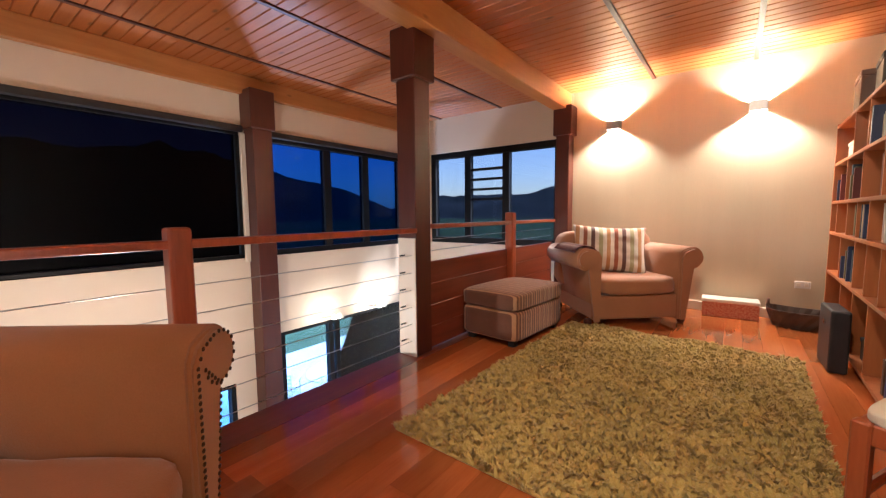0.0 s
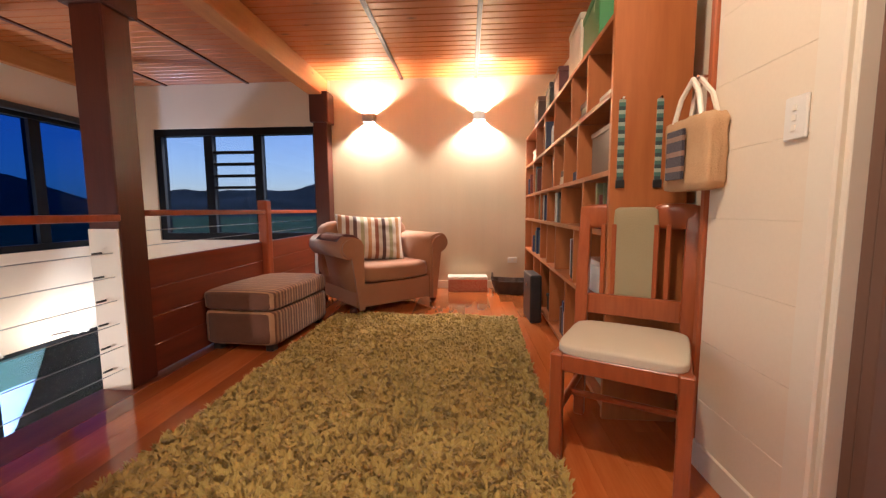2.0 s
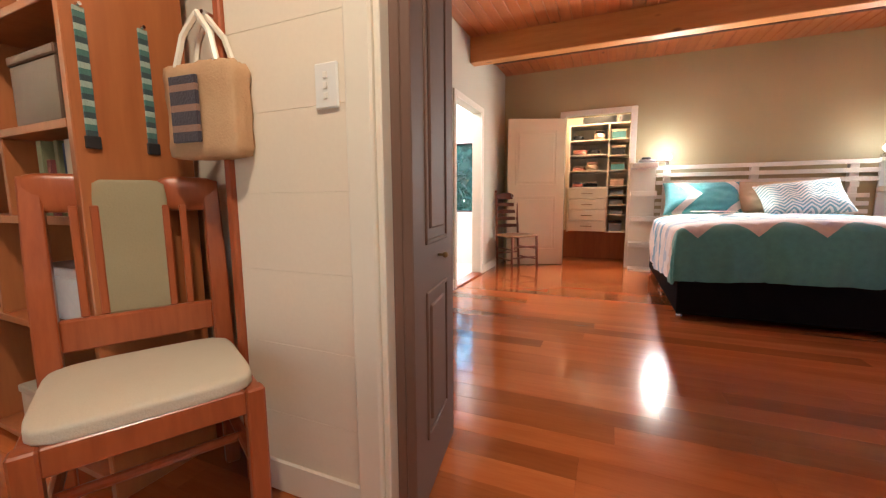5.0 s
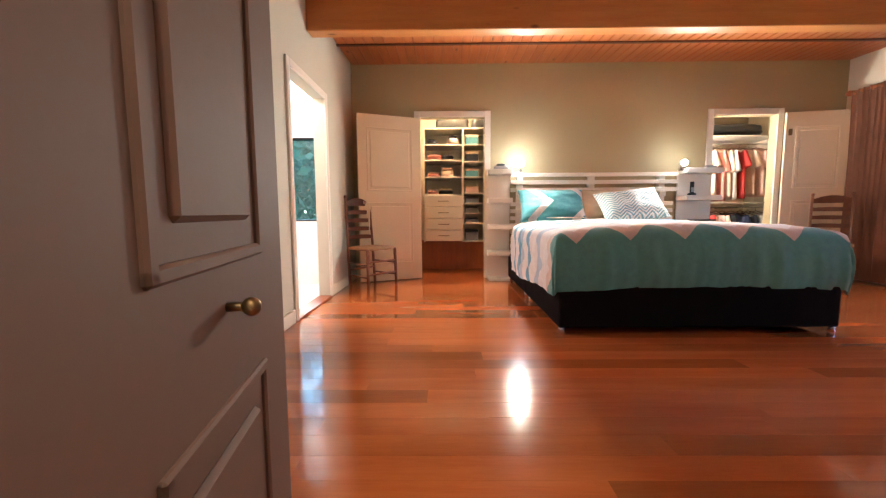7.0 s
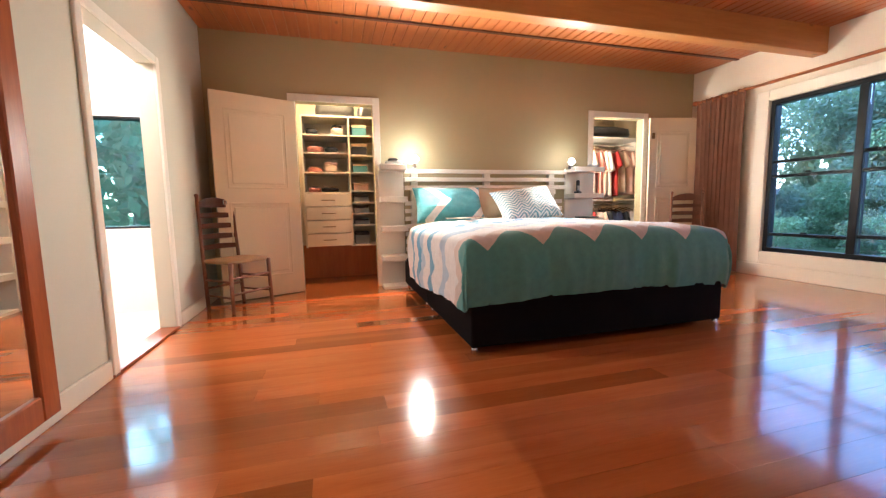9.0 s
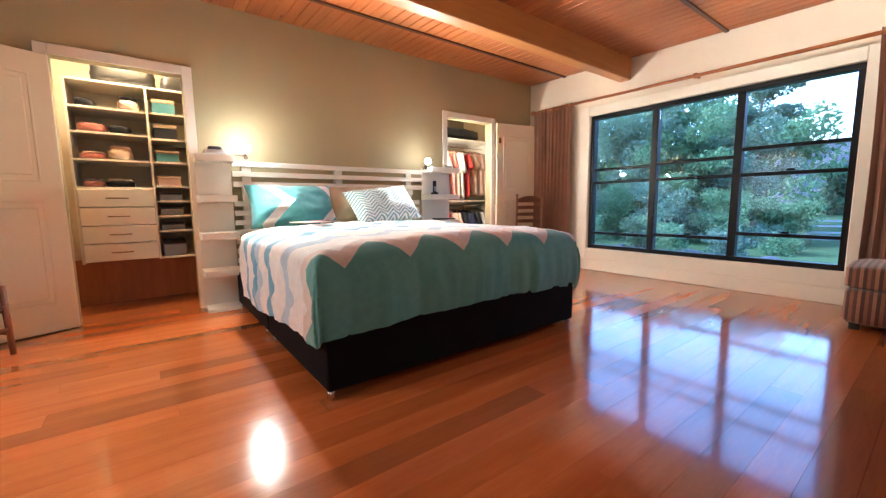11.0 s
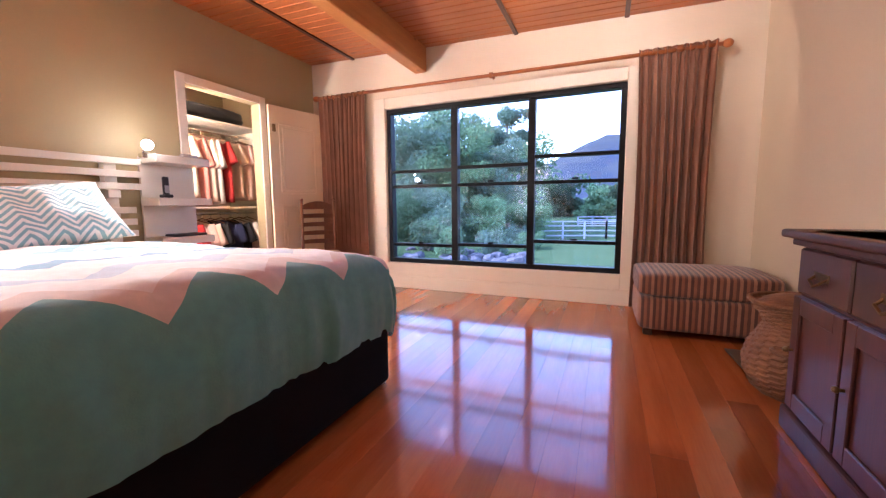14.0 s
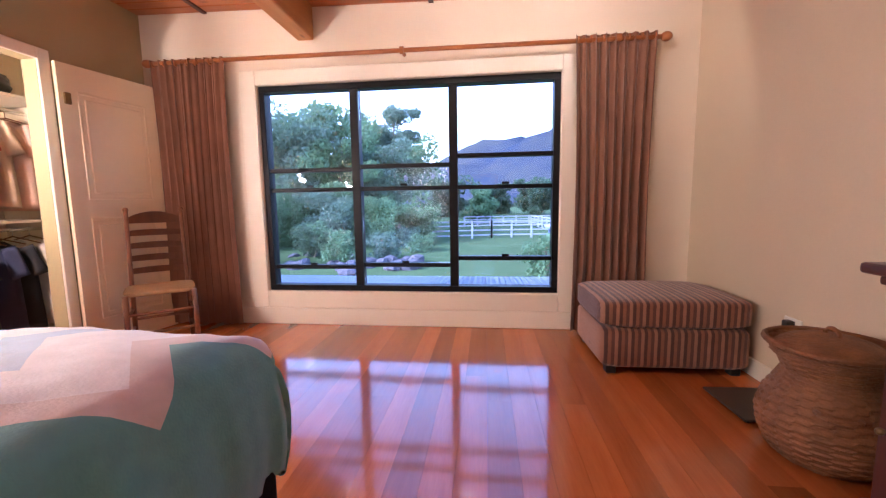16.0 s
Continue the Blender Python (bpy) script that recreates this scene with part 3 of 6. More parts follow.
for y in (0.095, 0.375):
    structure("trim_void_%d" % (1 if y < 0.2 else 2), one(-10.198, -10.16, y - 0.025, y + 0.025, 0.56, 1.98, bevel=0.004), TRIMW, "pale window edge trim", "trim")


# ---- loft balustrade ----
rail = thing("balustrade", "orange timber handrail with steel wires along the loft edge", "balustrade", (-7.68, 0, 0))
for a, b in ((-6.1, 0.08), (0.27, 2.81)):
    part("handrail", one(-0.035, 0.035, a, b, 0.94 if a < 0 else 0.965, 0.977 if a < 0 else 1.002, bevel=0.008, seg=2), ORANGE, rail)
    for z in ((0.12, 0.25, 0.38, 0.51, 0.64, 0.77) if a < 0 else (0.79, 0.88)):
        part("wire", rod(bmesh.new(), (-0.03, a, z), (-0.03, b, z), 0.0026, n=6), STEEL, rail)
for y, top in ((-3.3, 1.03), (-1.44, 1.03), (1.62, 1.09)):
    part("newel", one(-0.045, 0.045, y - 0.045, y + 0.045, 0.0, top, bevel=0.016, seg=3), ORANGE, rail)
for i in range(4):
    part("board", one(-0.045, -0.015, 0.27, 2.81, 0.012 + i * 0.174, 0.185 + i * 0.174, bevel=0.004), REDY, rail, "red-brown side board")


# ---- doors ----
def panel_door(name, w, h, d, mat, label, loc, rz, panels, arch=False):
    """A leaf from its hinge along +x, raised panels on both faces."""
    t = tagged(thing(name, label, "door", loc, rz), kind="structure")
    part("leaf", one(0, w, -d / 2, d / 2, 0.008, h, bevel=0.003), mat, t)
    for z0, z1 in panels:
        for s in (-1, 1):
            bm = bmesh.new()
            y = s * d / 2
            for q in ((0.11, 0.125, z0, z1), (w - 0.125, w - 0.11, z0, z1), (0.11, w - 0.11, z0, z0 + 0.015), (0.11, w - 0.11, z1 - 0.015, z1)):
                box(bm, q[0], q[1], y - 0.006, y + 0.006, q[2], q[3], bevel=0.003)
            part("moulding", bm, mat, t)
            part("raised_panel", one(0.15, w - 0.15, y - 0.007, y + 0.007, z0 + 0.045, z1 - 0.045, bevel=0.006), mat, t)
    return t


d1 = panel_door("door_1", 0.79, 2.03, 0.036, DOORW, "open white two-panel wardrobe door", (-0.035, -0.86, 0), 113, ((0.22, 0.98), (1.12, 1.88)))
k = part("door_knob", ball(rod(bmesh.new(), (0.73, 0.0, 0.98), (0.73, 0.05, 0.98), 0.01), (0.73, 0.06, 0.98), 0.024, n=20), CHROME, d1, smooth=True)
d2 = panel_door("door_2", 0.69, 2.06, 0.036, DOORW, "open white two-panel wardrobe door with catch", (-0.045, -5.42, 0), 258, ((0.22, 0.98), (1.12, 1.88)))
part("latch_plate", one(0.03, 0.07, -0.03, 0.03, 1.78, 1.86, bevel=0.004), BRASS, d2)
FOLD = material("folding_door_paint", (0.150, 0.076, 0.047), (0.134, 0.067, 0.040), rough=0.68, scale=2, fine=60, bump=0.02)
d3 = panel_door("door_3", 0.47, 2.18, 0.028, FOLD, "folded taupe bifold door leaf with round knob", (-4.90, -0.988, 0), 9, ((0.20, 0.66), (0.80, 1.98)))
part("door_knob", ball(rod(bmesh.new(), (0.25, -0.014, 0.755), (0.25, -0.034, 0.755), 0.005), (0.25, -0.038, 0.755), 0.010, n=24), BRASS, d3, smooth=True)
d4 = panel_door("door_4", 0.47, 2.18, 0.028, FOLD, "second folded taupe bifold door leaf", (-4.90, -0.958, 0), 9, ((0.20, 0.66), (0.80, 1.98)))


# ---- loft: seating ----
STRIPE_CUSHION = stripes("striped_cushion", "X", 0.30, [(0.72, 0.66, 0.55), (0.30, 0.10, 0.05), (0.66, 0.58, 0.46), (0.12, 0.06, 0.05), (0.70, 0.64, 0.55), (0.42, 0.40, 0.22), (0.72, 0.66, 0.56), (0.50, 0.25, 0.10)])
STRIPE_OTT = stripes("striped_corduroy", "X", 0.075, [(0.35, 0.165, 0.08), (0.14, 0.055, 0.03), (0.46, 0.25, 0.13), (0.16, 0.066, 0.036)])
STRIPE_OTT_B = stripes("striped_corduroy_dark", "X", 0.075, [(0.23, 0.092, 0.048), (0.075, 0.027, 0.019), (0.31, 0.138, 0.078), (0.105, 0.038, 0.027)])
THROW = stripes("knit_throw", "X", 0.09, [(0.34, 0.12, 0.085), (0.48, 0.27, 0.19), (0.26, 0.085, 0.06)])


def arm_outline(x0, w, h, r, side):
    """Front outline of a rolled arm that scrolls outwards; side +1 scrolls to +x."""
    cx, cz = x0 + side * (w - r), h - r
    pts = [(x0, 0.06), (x0, h - 0.08), (x0 + side * 0.03, h - 0.03)]
    for i in range(0, 15):
        a = radians(110 - i * 20)
        pts.append((cx + side * r * math.cos(a), cz + r * math.sin(a)))
    pts += [(cx - side * 0.005, cz - r * 1.05), (x0 + side * (w - 2 * r + 0.01), 0.06)]
    return pts if side > 0 else pts[::-1]


def armchair(name, width, depth, h_arm, h_back, mat, label, loc, rz, seats=1, studs=True, low=0.0):
    """Facing -y; the arms roll outwards, with nail heads round the scrolls."""
    t = thing(name, label, "sofa" if seats > 1 else "armchair", loc, rz)
    w, d, aw, r = width / 2, depth / 2, 0.24, 0.105
    part("base", one(-w + 0.17, w - 0.17, -d + 0.05, d - 0.04, 0.07, 0.30 - low, bevel=0.02, seg=2), mat, t)
    for s in (-1, 1):
        x0 = s * (w - aw)
        bm = profile_y(arm_outline(x0, aw, h_arm, r, s), -d + 0.02, d - 0.08)
        bmesh.ops.bevel(bm, geom=[e for e in bm.edges if abs(e.verts[0].co.y - e.verts[1].co.y) < 1e-4], offset=0.012, segments=2, affect="EDGES")
        a = part("arm", bm, mat, t)
        for f in a.data.polygons:
            f.use_smooth = abs(f.normal.y) < 0.6
        # front scroll panel with welt and nail heads
        out = arm_outline(x0 + s * 0.022, aw - 0.04, h_arm - 0.022, r - 0.022, s)
        part("scroll_panel", profile_y(out, -d + 0.005, -d + 0.03), mat, a)
        if studs:
            bm = bmesh.new()
            walkpts = [Vector((x, -d + 0.004, z)) for x, z in out] + [Vector((out[0][0], -d + 0.004, out[0][1]))]
            for p0, p1 in zip(walkpts, walkpts[1:]):
                n = max(1, int((p1 - p0).length / 0.021))
                for i in range(n):
                    ball(bm, p0.lerp(p1, i / n), 0.0075, (1, 0.6, 1), n=6)
            part("nail_trim", bm, STUD, a, "row of dark nail heads")
    part("back", soft((0, d - 0.13, 0.30 + (h_back - 0.30) / 2), (w - 0.10, 0.13, (h_back - 0.26) / 2 + 0.02), p=6, cuts=9, wrinkle=0.008), mat, t)
    sw = (2 * (w - aw)) / seats
    for i in range(seats):
        cx = -w + aw + sw * (i + 0.5)
        part("seat_cushion", soft((cx, -0.07, 0.385 - low), (sw / 2 - 0.003, d - 0.07, 0.085), p=7, cuts=9, wrinkle=0.008), mat, t)
        part("back_cushion", soft((cx, d - 0.27, 0.62), (sw / 2 - 0.01, 0.09, 0.19), p=5, cuts=9, wrinkle=0.01), mat, t)
    for x in (-w + 0.15, w - 0.15):
        for y in (-d + 0.10, d - 0.10):
            part("foot", lathe([(0.022, 0.0), (0.034, 0.02), (0.036, 0.05), (0.026, 0.072)], 14, (x, y)), DRESS, t)
    return t


chair = armchair("armchair", 1.24, 0.90, 0.75, 0.84, SUEDE, "tan suede armchair with rolled arms by the lamp wall", (-6.76, 2.22, 0), 42, studs=False)
CHAIR_AT = pose(-6.76, 2.22, 0, 0, 0, 42)
cush = tagged(part("striped_cushion", pillow(0.36, 0.085, 0.25, 3), STRIPE_CUSHION), "plump cushion in brown, cream and olive stripes", "cushion")
cush.matrix_world = CHAIR_AT @ pose(-0.08, 0.02, 0.70, -20, 3, -18)
bm = bmesh.new()
for i in range(9):
    a = radians(-60 + i * 27)
    for j in range(7):
        bm.verts.new((-0.53 + 0.135 * math.sin(a), -0.38 + j * 0.085 + 0.006 * math.sin(i * 2 + j), 0.555 + 0.130 * math.cos(a)))
bm.verts.ensure_lookup_table()
for i in range(8):
    for j in range(6):
        f = bm.faces.new([bm.verts[i * 7 + j], bm.verts[(i + 1) * 7 + j], bm.verts[(i + 1) * 7 + j + 1], bm.verts[i * 7 + j + 1]])
        f.smooth = True
bmesh.ops.solidify(bm, geom=bm.faces[:], thickness=0.012)
throw = tagged(part("throw_blanket", bm, THROW), "folded reddish knitted throw over the chair arm", "blanket")
throw.matrix_world = CHAIR_AT @ pose(0.02, 0, 0.09)

armchair("armchair", 1.12, 1.06, 0.73, 0.88, SUEDE_S, "brown suede armchair with studded rolled arms by the rail", (-7.24, -2.22, 0), 128, low=0.07)


def ottoman(label, loc, rz, w, d, h, mat, group=""):
    t = thing("ottoman", label, "ottoman", loc, rz, group)
    part("base", soft((0, 0, 0.05 + 0.12), (w / 2, d / 2, 0.125), p=14, cuts=9, wrinkle=0.003), mat, t)
    part("lid", soft((0, 0, 0.05 + 0.24 + (h - 0.29) / 2), (w / 2 + 0.006, d / 2 + 0.006, (h - 0.29) / 2 + 0.005), p=11, cuts=11, wrinkle=0.004, puff=0.18), mat, t)
    for x in (-w / 2 + 0.07, w / 2 - 0.07):
        for y in (-d / 2 + 0.07, d / 2 - 0.07):
            part("foot", one(x - 0.03, x + 0.03, y - 0.03, y + 0.03, 0.0, 0.055, bevel=0.005), DARK, t)
    return t


ottoman("brown corduroy striped ottoman box beside the rail", (-7.37, 1.09, 0), 85, 0.84, 0.55, 0.44, STRIPE_OTT)
ottoman("red-brown striped ottoman under the bedroom window", (-4.10, -5.64, 0), 1, 0.86, 0.66, 0.47, STRIPE_OTT_B)

# shag rug: a backing and many tufts
rug = thing("shag_rug", "thick olive green shag rug on the loft floor", "rug", (-6.24, 0.42, 0), -2)
part("backing", one(-0.83, 0.83, -1.19, 1.19, 0.0, 0.014, bevel=0.004), RUG, rug)
rr = np.random.RandomState(4)
N = 120000
M = 20000   # clumps of yarn, each leaning its own way
clump = rr.randint(0, M, N)
ox, oy = rr.normal(0, 0.0055, N), rr.normal(0, 0.0055, N)
cx, cy = rr.uniform(-0.83, 0.83, M)[clump] + ox, rr.uniform(-1.19, 1.19, M)[clump] + oy
ang = rr.uniform(0, 6.283, M)[clump] + rr.normal(0, 0.5, N)
lean = rr.uniform(0.006, 0.024, M)[clump]
hh = rr.uniform(0.018, 0.034, M)[clump] + rr.uniform(0.0, 0.006, N) - 40 * (ox ** 2 + oy ** 2)
wv = 0.010 * np.sin(cx * 9 + np.sin(cy * 5) * 2) * np.sin(cy * 7)
lx, ly, wd = np.cos(ang) * lean, np.sin(ang) * lean, rr.uniform(0.0026, 0.005, N)
px_, py_ = -np.sin(ang) * wd, np.cos(ang) * wd
verts = np.empty((N, 5, 3))
verts[:, 0] = np.stack([cx - px_, cy - py_, np.full(N, 0.012)], 1)
verts[:, 1] = np.stack([cx + px_, cy + py_, np.full(N, 0.012)], 1)
verts[:, 2] = np.stack([cx + px_ + lx * 0.5, cy + py_ + ly * 0.5, 0.012 + (hh + wv) * 0.65], 1)
verts[:, 3] = np.stack([cx - px_ + lx * 0.5, cy - py_ + ly * 0.5, 0.012 + (hh + wv) * 0.65], 1)
verts[:, 4] = np.stack([cx + lx * 1.3, cy + ly * 1.3, 0.012 + hh + wv], 1)
base = np.arange(N)[:, None] * 5
quads = (base + np.array([[0, 1, 2, 3]])).tolist()
tris = (base + np.array([[3, 2, 4]])).tolist()
me = bpy.data.meshes.new("pile")
me.from_pydata(verts.reshape(-1, 3).tolist(), [], quads + tris)
me.materials.append(RUG)
pile = tagged(new("pile", me), "tufted olive pile", kind="stuff")
pile.parent = rug


# ---- loft: wall lamps, box, baskets ----
for sx in (-7.0, -5.66):
    t = thing("wall_lamp", "square brushed wall lamp shining up and down", "wall lamp", (sx, 3.0, 2.06), group="wall lamps")
    bm = bmesh.new()
    for q in ((-0.07, -0.064, -0.125, -0.012), (0.064, 0.07, -0.125, -0.012), (-0.064, 0.064, -0.125, -0.119)):
        box(bm, *q, 0.0, 0.10, bevel=0.001)
    part("shade", bm, STEEL, t)
    part("back_plate", one(-0.075, 0.075, -0.011, 0.0, -0.005, 0.105, bevel=0.002), CHROME, t)
    part("lamp_holder", one(-0.012, 0.012, -0.05, -0.011, 0.02, 0.08, bevel=0.002), PLASTIC, t)
SPECK = material("red_speckled_card", (0.42, 0.10, 0.05), (0.55, 0.28, 0.18), rough=0.7, scale=60, fine=200, contrast=0.12)
t = thing("storage_box", "flat red patterned storage box with white lid", "box", (-5.80, 2.85, 0), 2)
part("body", one(-0.235, 0.235, -0.10, 0.10, 0.0, 0.15, bevel=0.004), SPECK, t)
part("lid", one(-0.24, 0.24, -0.105, 0.105, 0.15, 0.185, bevel=0.006), WHITE, t)


def tray_basket(loc, rz):
    t = thing("basket_tray", "dark wicker tray basket with two loop handles", "basket", loc, rz)
    bm = bmesh.new()
    rings = []
    for k, (sx, sy, z) in enumerate(((0.19, 0.11, 0.0), (0.215, 0.13, 0.06), (0.24, 0.15, 0.13), (0.25, 0.158, 0.155), (0.235, 0.145, 0.155), (0.20, 0.12, 0.05), (0.175, 0.10, 0.012))):
        ring = []
        for i in range(36):
            a = 2 * math.pi * i / 36
            c, s = math.cos(a), math.sin(a)
            q = (abs(c) ** 4 + abs(s) ** 4) ** -0.25
            dz = 0.03 * abs(c) ** 3 * (z / 0.155)
            wv = 0.003 * (1 if (i + k) % 2 else -1)
            ring.append(bm.verts.new(((sx + wv) * c * q, (sy + wv) * s * q, z + dz)))
        rings.append(ring)
    for a, b in zip(rings, rings[1:]):
        for i in range(36):
            bm.faces.new((a[i], a[(i + 1) % 36], b[(i + 1) % 36], b[i]))
    bm.faces.new(rings[0][::-1])
    bm.faces.new(rings[-1])
    part("body", bm, WICKERD, t)
    for s in (-1, 1):
        part("handle", sweep(bmesh.new(), [(s * 0.235, 0.06 * math.cos(radians(a)), 0.165 + 0.07 * math.sin(radians(a))) for a in range(0, 181, 20)], 0.010), WICKERD, t)


tray_basket((-5.27, 2.74, 0), -8)
t = thing("power_outlet", "white double wall outlet above the skirting", "outlet", (-5.24, 3.0, 0.36))
part("plate", one(-0.058, 0.058, -0.010, 0.0, -0.036, 0.036, bevel=0.003), PLASTIC, t)
for x in (-0.03, 0.03):
    part("socket", one(x - 0.016, x + 0.016, -0.0125, -0.010, -0.016, 0.016, bevel=0.001), TRIMW, t)

# ---- bookcase with its books ----
LEVELS = (0.06, 0.52, 0.875, 1.15, 1.49, 1.82)
FX, BXK, Y0, Y1 = -5.17, -4.84, -0.10, 2.96
BEFORE = set(bpy.data.objects)
case = thing("bookcase", "long orange timber bookcase with staggered compartments", "bookcase", (0, 0, 0))
part("end_panel", one(FX, BXK, Y0, Y0 + 0.03, 0.0, 2.02, bevel=0.003), CASE, case)
part("end_panel", one(FX, BXK, Y1 - 0.03, Y1, 0.0, 1.85, bevel=0.003), CASE, case)
part("backboard", one(BXK - 0.01, BXK, Y0 + 0.03, Y1 - 0.03, 0.06, 1.82), CASE, case)
for z in LEVELS:
    part("shelf", one(FX, BXK - 0.011, Y0 + 0.03, Y1 - 0.03, z - 0.0125, z + 0.0125, bevel=0.002), CASE, case)
part("plinth", one(FX + 0.04, FX + 0.06, Y0 + 0.03, Y1 - 0.03, 0.0, 0.047), CASE, case)
rb = random.Random(11)
BAYS = []
for i, (za, zb) in enumerate(zip(LEVELS, LEVELS[1:])):
    y, cuts = Y0 + 0.03, [Y0 + 0.03]
    y += (0.36, 0.62, 0.44, 0.58, 0.40)[i]
    while y < Y1 - 0.28:
        part("divider", one(FX + 0.005, BXK - 0.011, y - 0.011, y + 0.011, za + 0.0125, zb - 0.0125, bevel=0.002), CASE, case)
        cuts.append(y)
        y += rb.choice((0.36, 0.46, 0.56))
    cuts.append(Y1 - 0.03)
    BAYS += [(a + 0.012, b - 0.012, za + 0.013, zb - 0.013) for a, b in zip(cuts, cuts[1:])]
COVERS = [material("book_cover_" + n, c, rough=0.5, scale=9, vary=0.25) for n, c in (("navy", (0.03, 0.05, 0.12)), ("cream", (0.62, 0.54, 0.40)), ("white", (0.72, 0.70, 0.66)), ("maroon", (0.16, 0.03, 0.025)),
          ("black", (0.02, 0.018, 0.018)), ("teal", (0.03, 0.07, 0.10)), ("brown", (0.14, 0.07, 0.04)), ("olive", (0.16, 0.15, 0.07)))]
WORD = ("navy blue", "cream", "white", "maroon", "black", "teal", "brown", "olive")


def book(y, x, z, th, dp, h, k, flat=False, lean=0.0):
    t = thing("book", "%s hardback book %s on the bookcase" % (WORD[k], "lying" if flat else "standing"), "book", (x, y, z), group="books on the bookcase")
    cov = bmesh.new()
    for q in ((-dp, 0, -th / 2, -th / 2 + 0.003), (-dp, 0, th / 2 - 0.003, th / 2)):
        box(cov, q[0], q[1], q[2], q[3], 0, h)
    box(cov, -0.003 - dp, -dp, -th / 2, th / 2, 0, h, bevel=0.001)
    part("cover", cov, COVERS[k], t)
    part("pages", one(-dp + 0.001, -0.006, -th / 2 + 0.003, th / 2 - 0.003, 0.003, h - 0.003), PAPER, t)
    if flat:
        t.matrix_world = pose(x, y, z + th / 2, 90, 0, 0) @ pose(0, 0, -h / 2)
    elif lean:
        t.matrix_world = pose(x, y, z, lean, 0, 0)
    return t


for (a, b, za, zb) in BAYS:
    kind = rb.random()
    room = zb - za
    if kind < 0.50:
        y, end = a + 0.004, a + (b - a) * rb.uniform(0.35, 0.85)
        first = rb.random() < 0.5
        while y < end - 0.03:
            th = rb.uniform(0.014, 0.045)
            h = min(room - 0.02, rb.uniform(0.17, 0.27))
            yy = y + th / 2 if first else b - (y - a) - th / 2
            book(yy, FX + rb.uniform(0.17, 0.22), za, th, rb.uniform(0.13, 0.17), h, rb.randrange(8))
            y += th + 0.0012
    elif kind < 0.72:
        z = za
        for i in range(rb.randrange(2, 5)):
            th = rb.uniform(0.02, 0.045)
            if z + th > zb - 0.03:
                break
            book((a + b) / 2 + rb.uniform(-0.03, 0.03), FX + 0.22, z, th, 0.17, min(0.24, b - a - 0.07), rb.randrange(8), flat=True)
            z += th + 0.001
    elif kind < 0.88:
        w = min(0.30, (b - a) * 0.6)
        h = min(room - 0.05, rb.uniform(0.14, 0.24))
        y = (a + b) / 2
        k = rb.choice((1, 4, 6, 2))
        t = thing("file_box", "%s storage box on the bookcase" % WORD[k], "box", (FX + 0.18, y, za), group="boxes on the bookcase")
        part("body", one(-0.13, 0.13, -w / 2, w / 2, 0, h - 0.03, bevel=0.004), COVERS[k], t)
        part("lid", one(-0.135, 0.135, -w / 2 - 0.004, w / 2 + 0.004, h - 0.03, h, bevel=0.004), COVERS[k], t)
GREEN = material("green_card", (0.05, 0.22, 0.07), (0.04, 0.18, 0.06), rough=0.5, scale=4)
for y, w, h, d, mat, lb in ((0.35, 0.40, 0.26, 0.30, GREEN, "bright green storage box on top of the bookcase"), (0.80, 0.34, 0.34, 0.26, COVERS[1], "patterned cream storage box on top of the bookcase"),
                            (1.32, 0.30, 0.22, 0.28, COVERS[3], "dark red box on top of the bookcase"), (1.75, 0.30, 0.24, 0.26, COVERS[4], "black document box on top of the bookcase"), (2.30, 0.34, 0.27, 0.30, COVERS[6], "dark brown speaker box on top of the bookcase")):
    t = thing("storage_box", lb, "box", (FX + 0.17, y, 1.8325), rb.uniform(-4, 4), group="boxes on top of the bookcase")
    part("body", one(-d / 2, d / 2, -w / 2, w / 2, 0, h - 0.04, bevel=0.005), mat, t)
    part("lid", one(-d / 2 - 0.004, d / 2 + 0.004, -w / 2 - 0.004, w / 2 + 0.004, h - 0.04, h, bevel=0.004), mat, t)
t = thing("black_case", "upright black case leaning at the bookcase foot", "case", (-5.26, 1.62, 0), 4)
part("shell", one(-0.05, 0.05, -0.16, 0.16, 0.0, 0.42, bevel=0.014, seg=2), DARK, t)
part("latch", one(-0.056, -0.05, -0.02, 0.02, 0.30, 0.33, bevel=0.001), CHROME, t)

# the bookcase and all that stands on it lie slightly askew to the wall
ASKEW = Matrix.Translation((FX, Y0, 0)) @ Matrix.Rotation(radians(-1.5), 4, "Z") @ Matrix.Translation((-FX, -Y0, 0))
for o in set(bpy.data.objects) - BEFORE:
    if o.parent is None:
        o.matrix_world = ASKEW @ o.matrix_basis

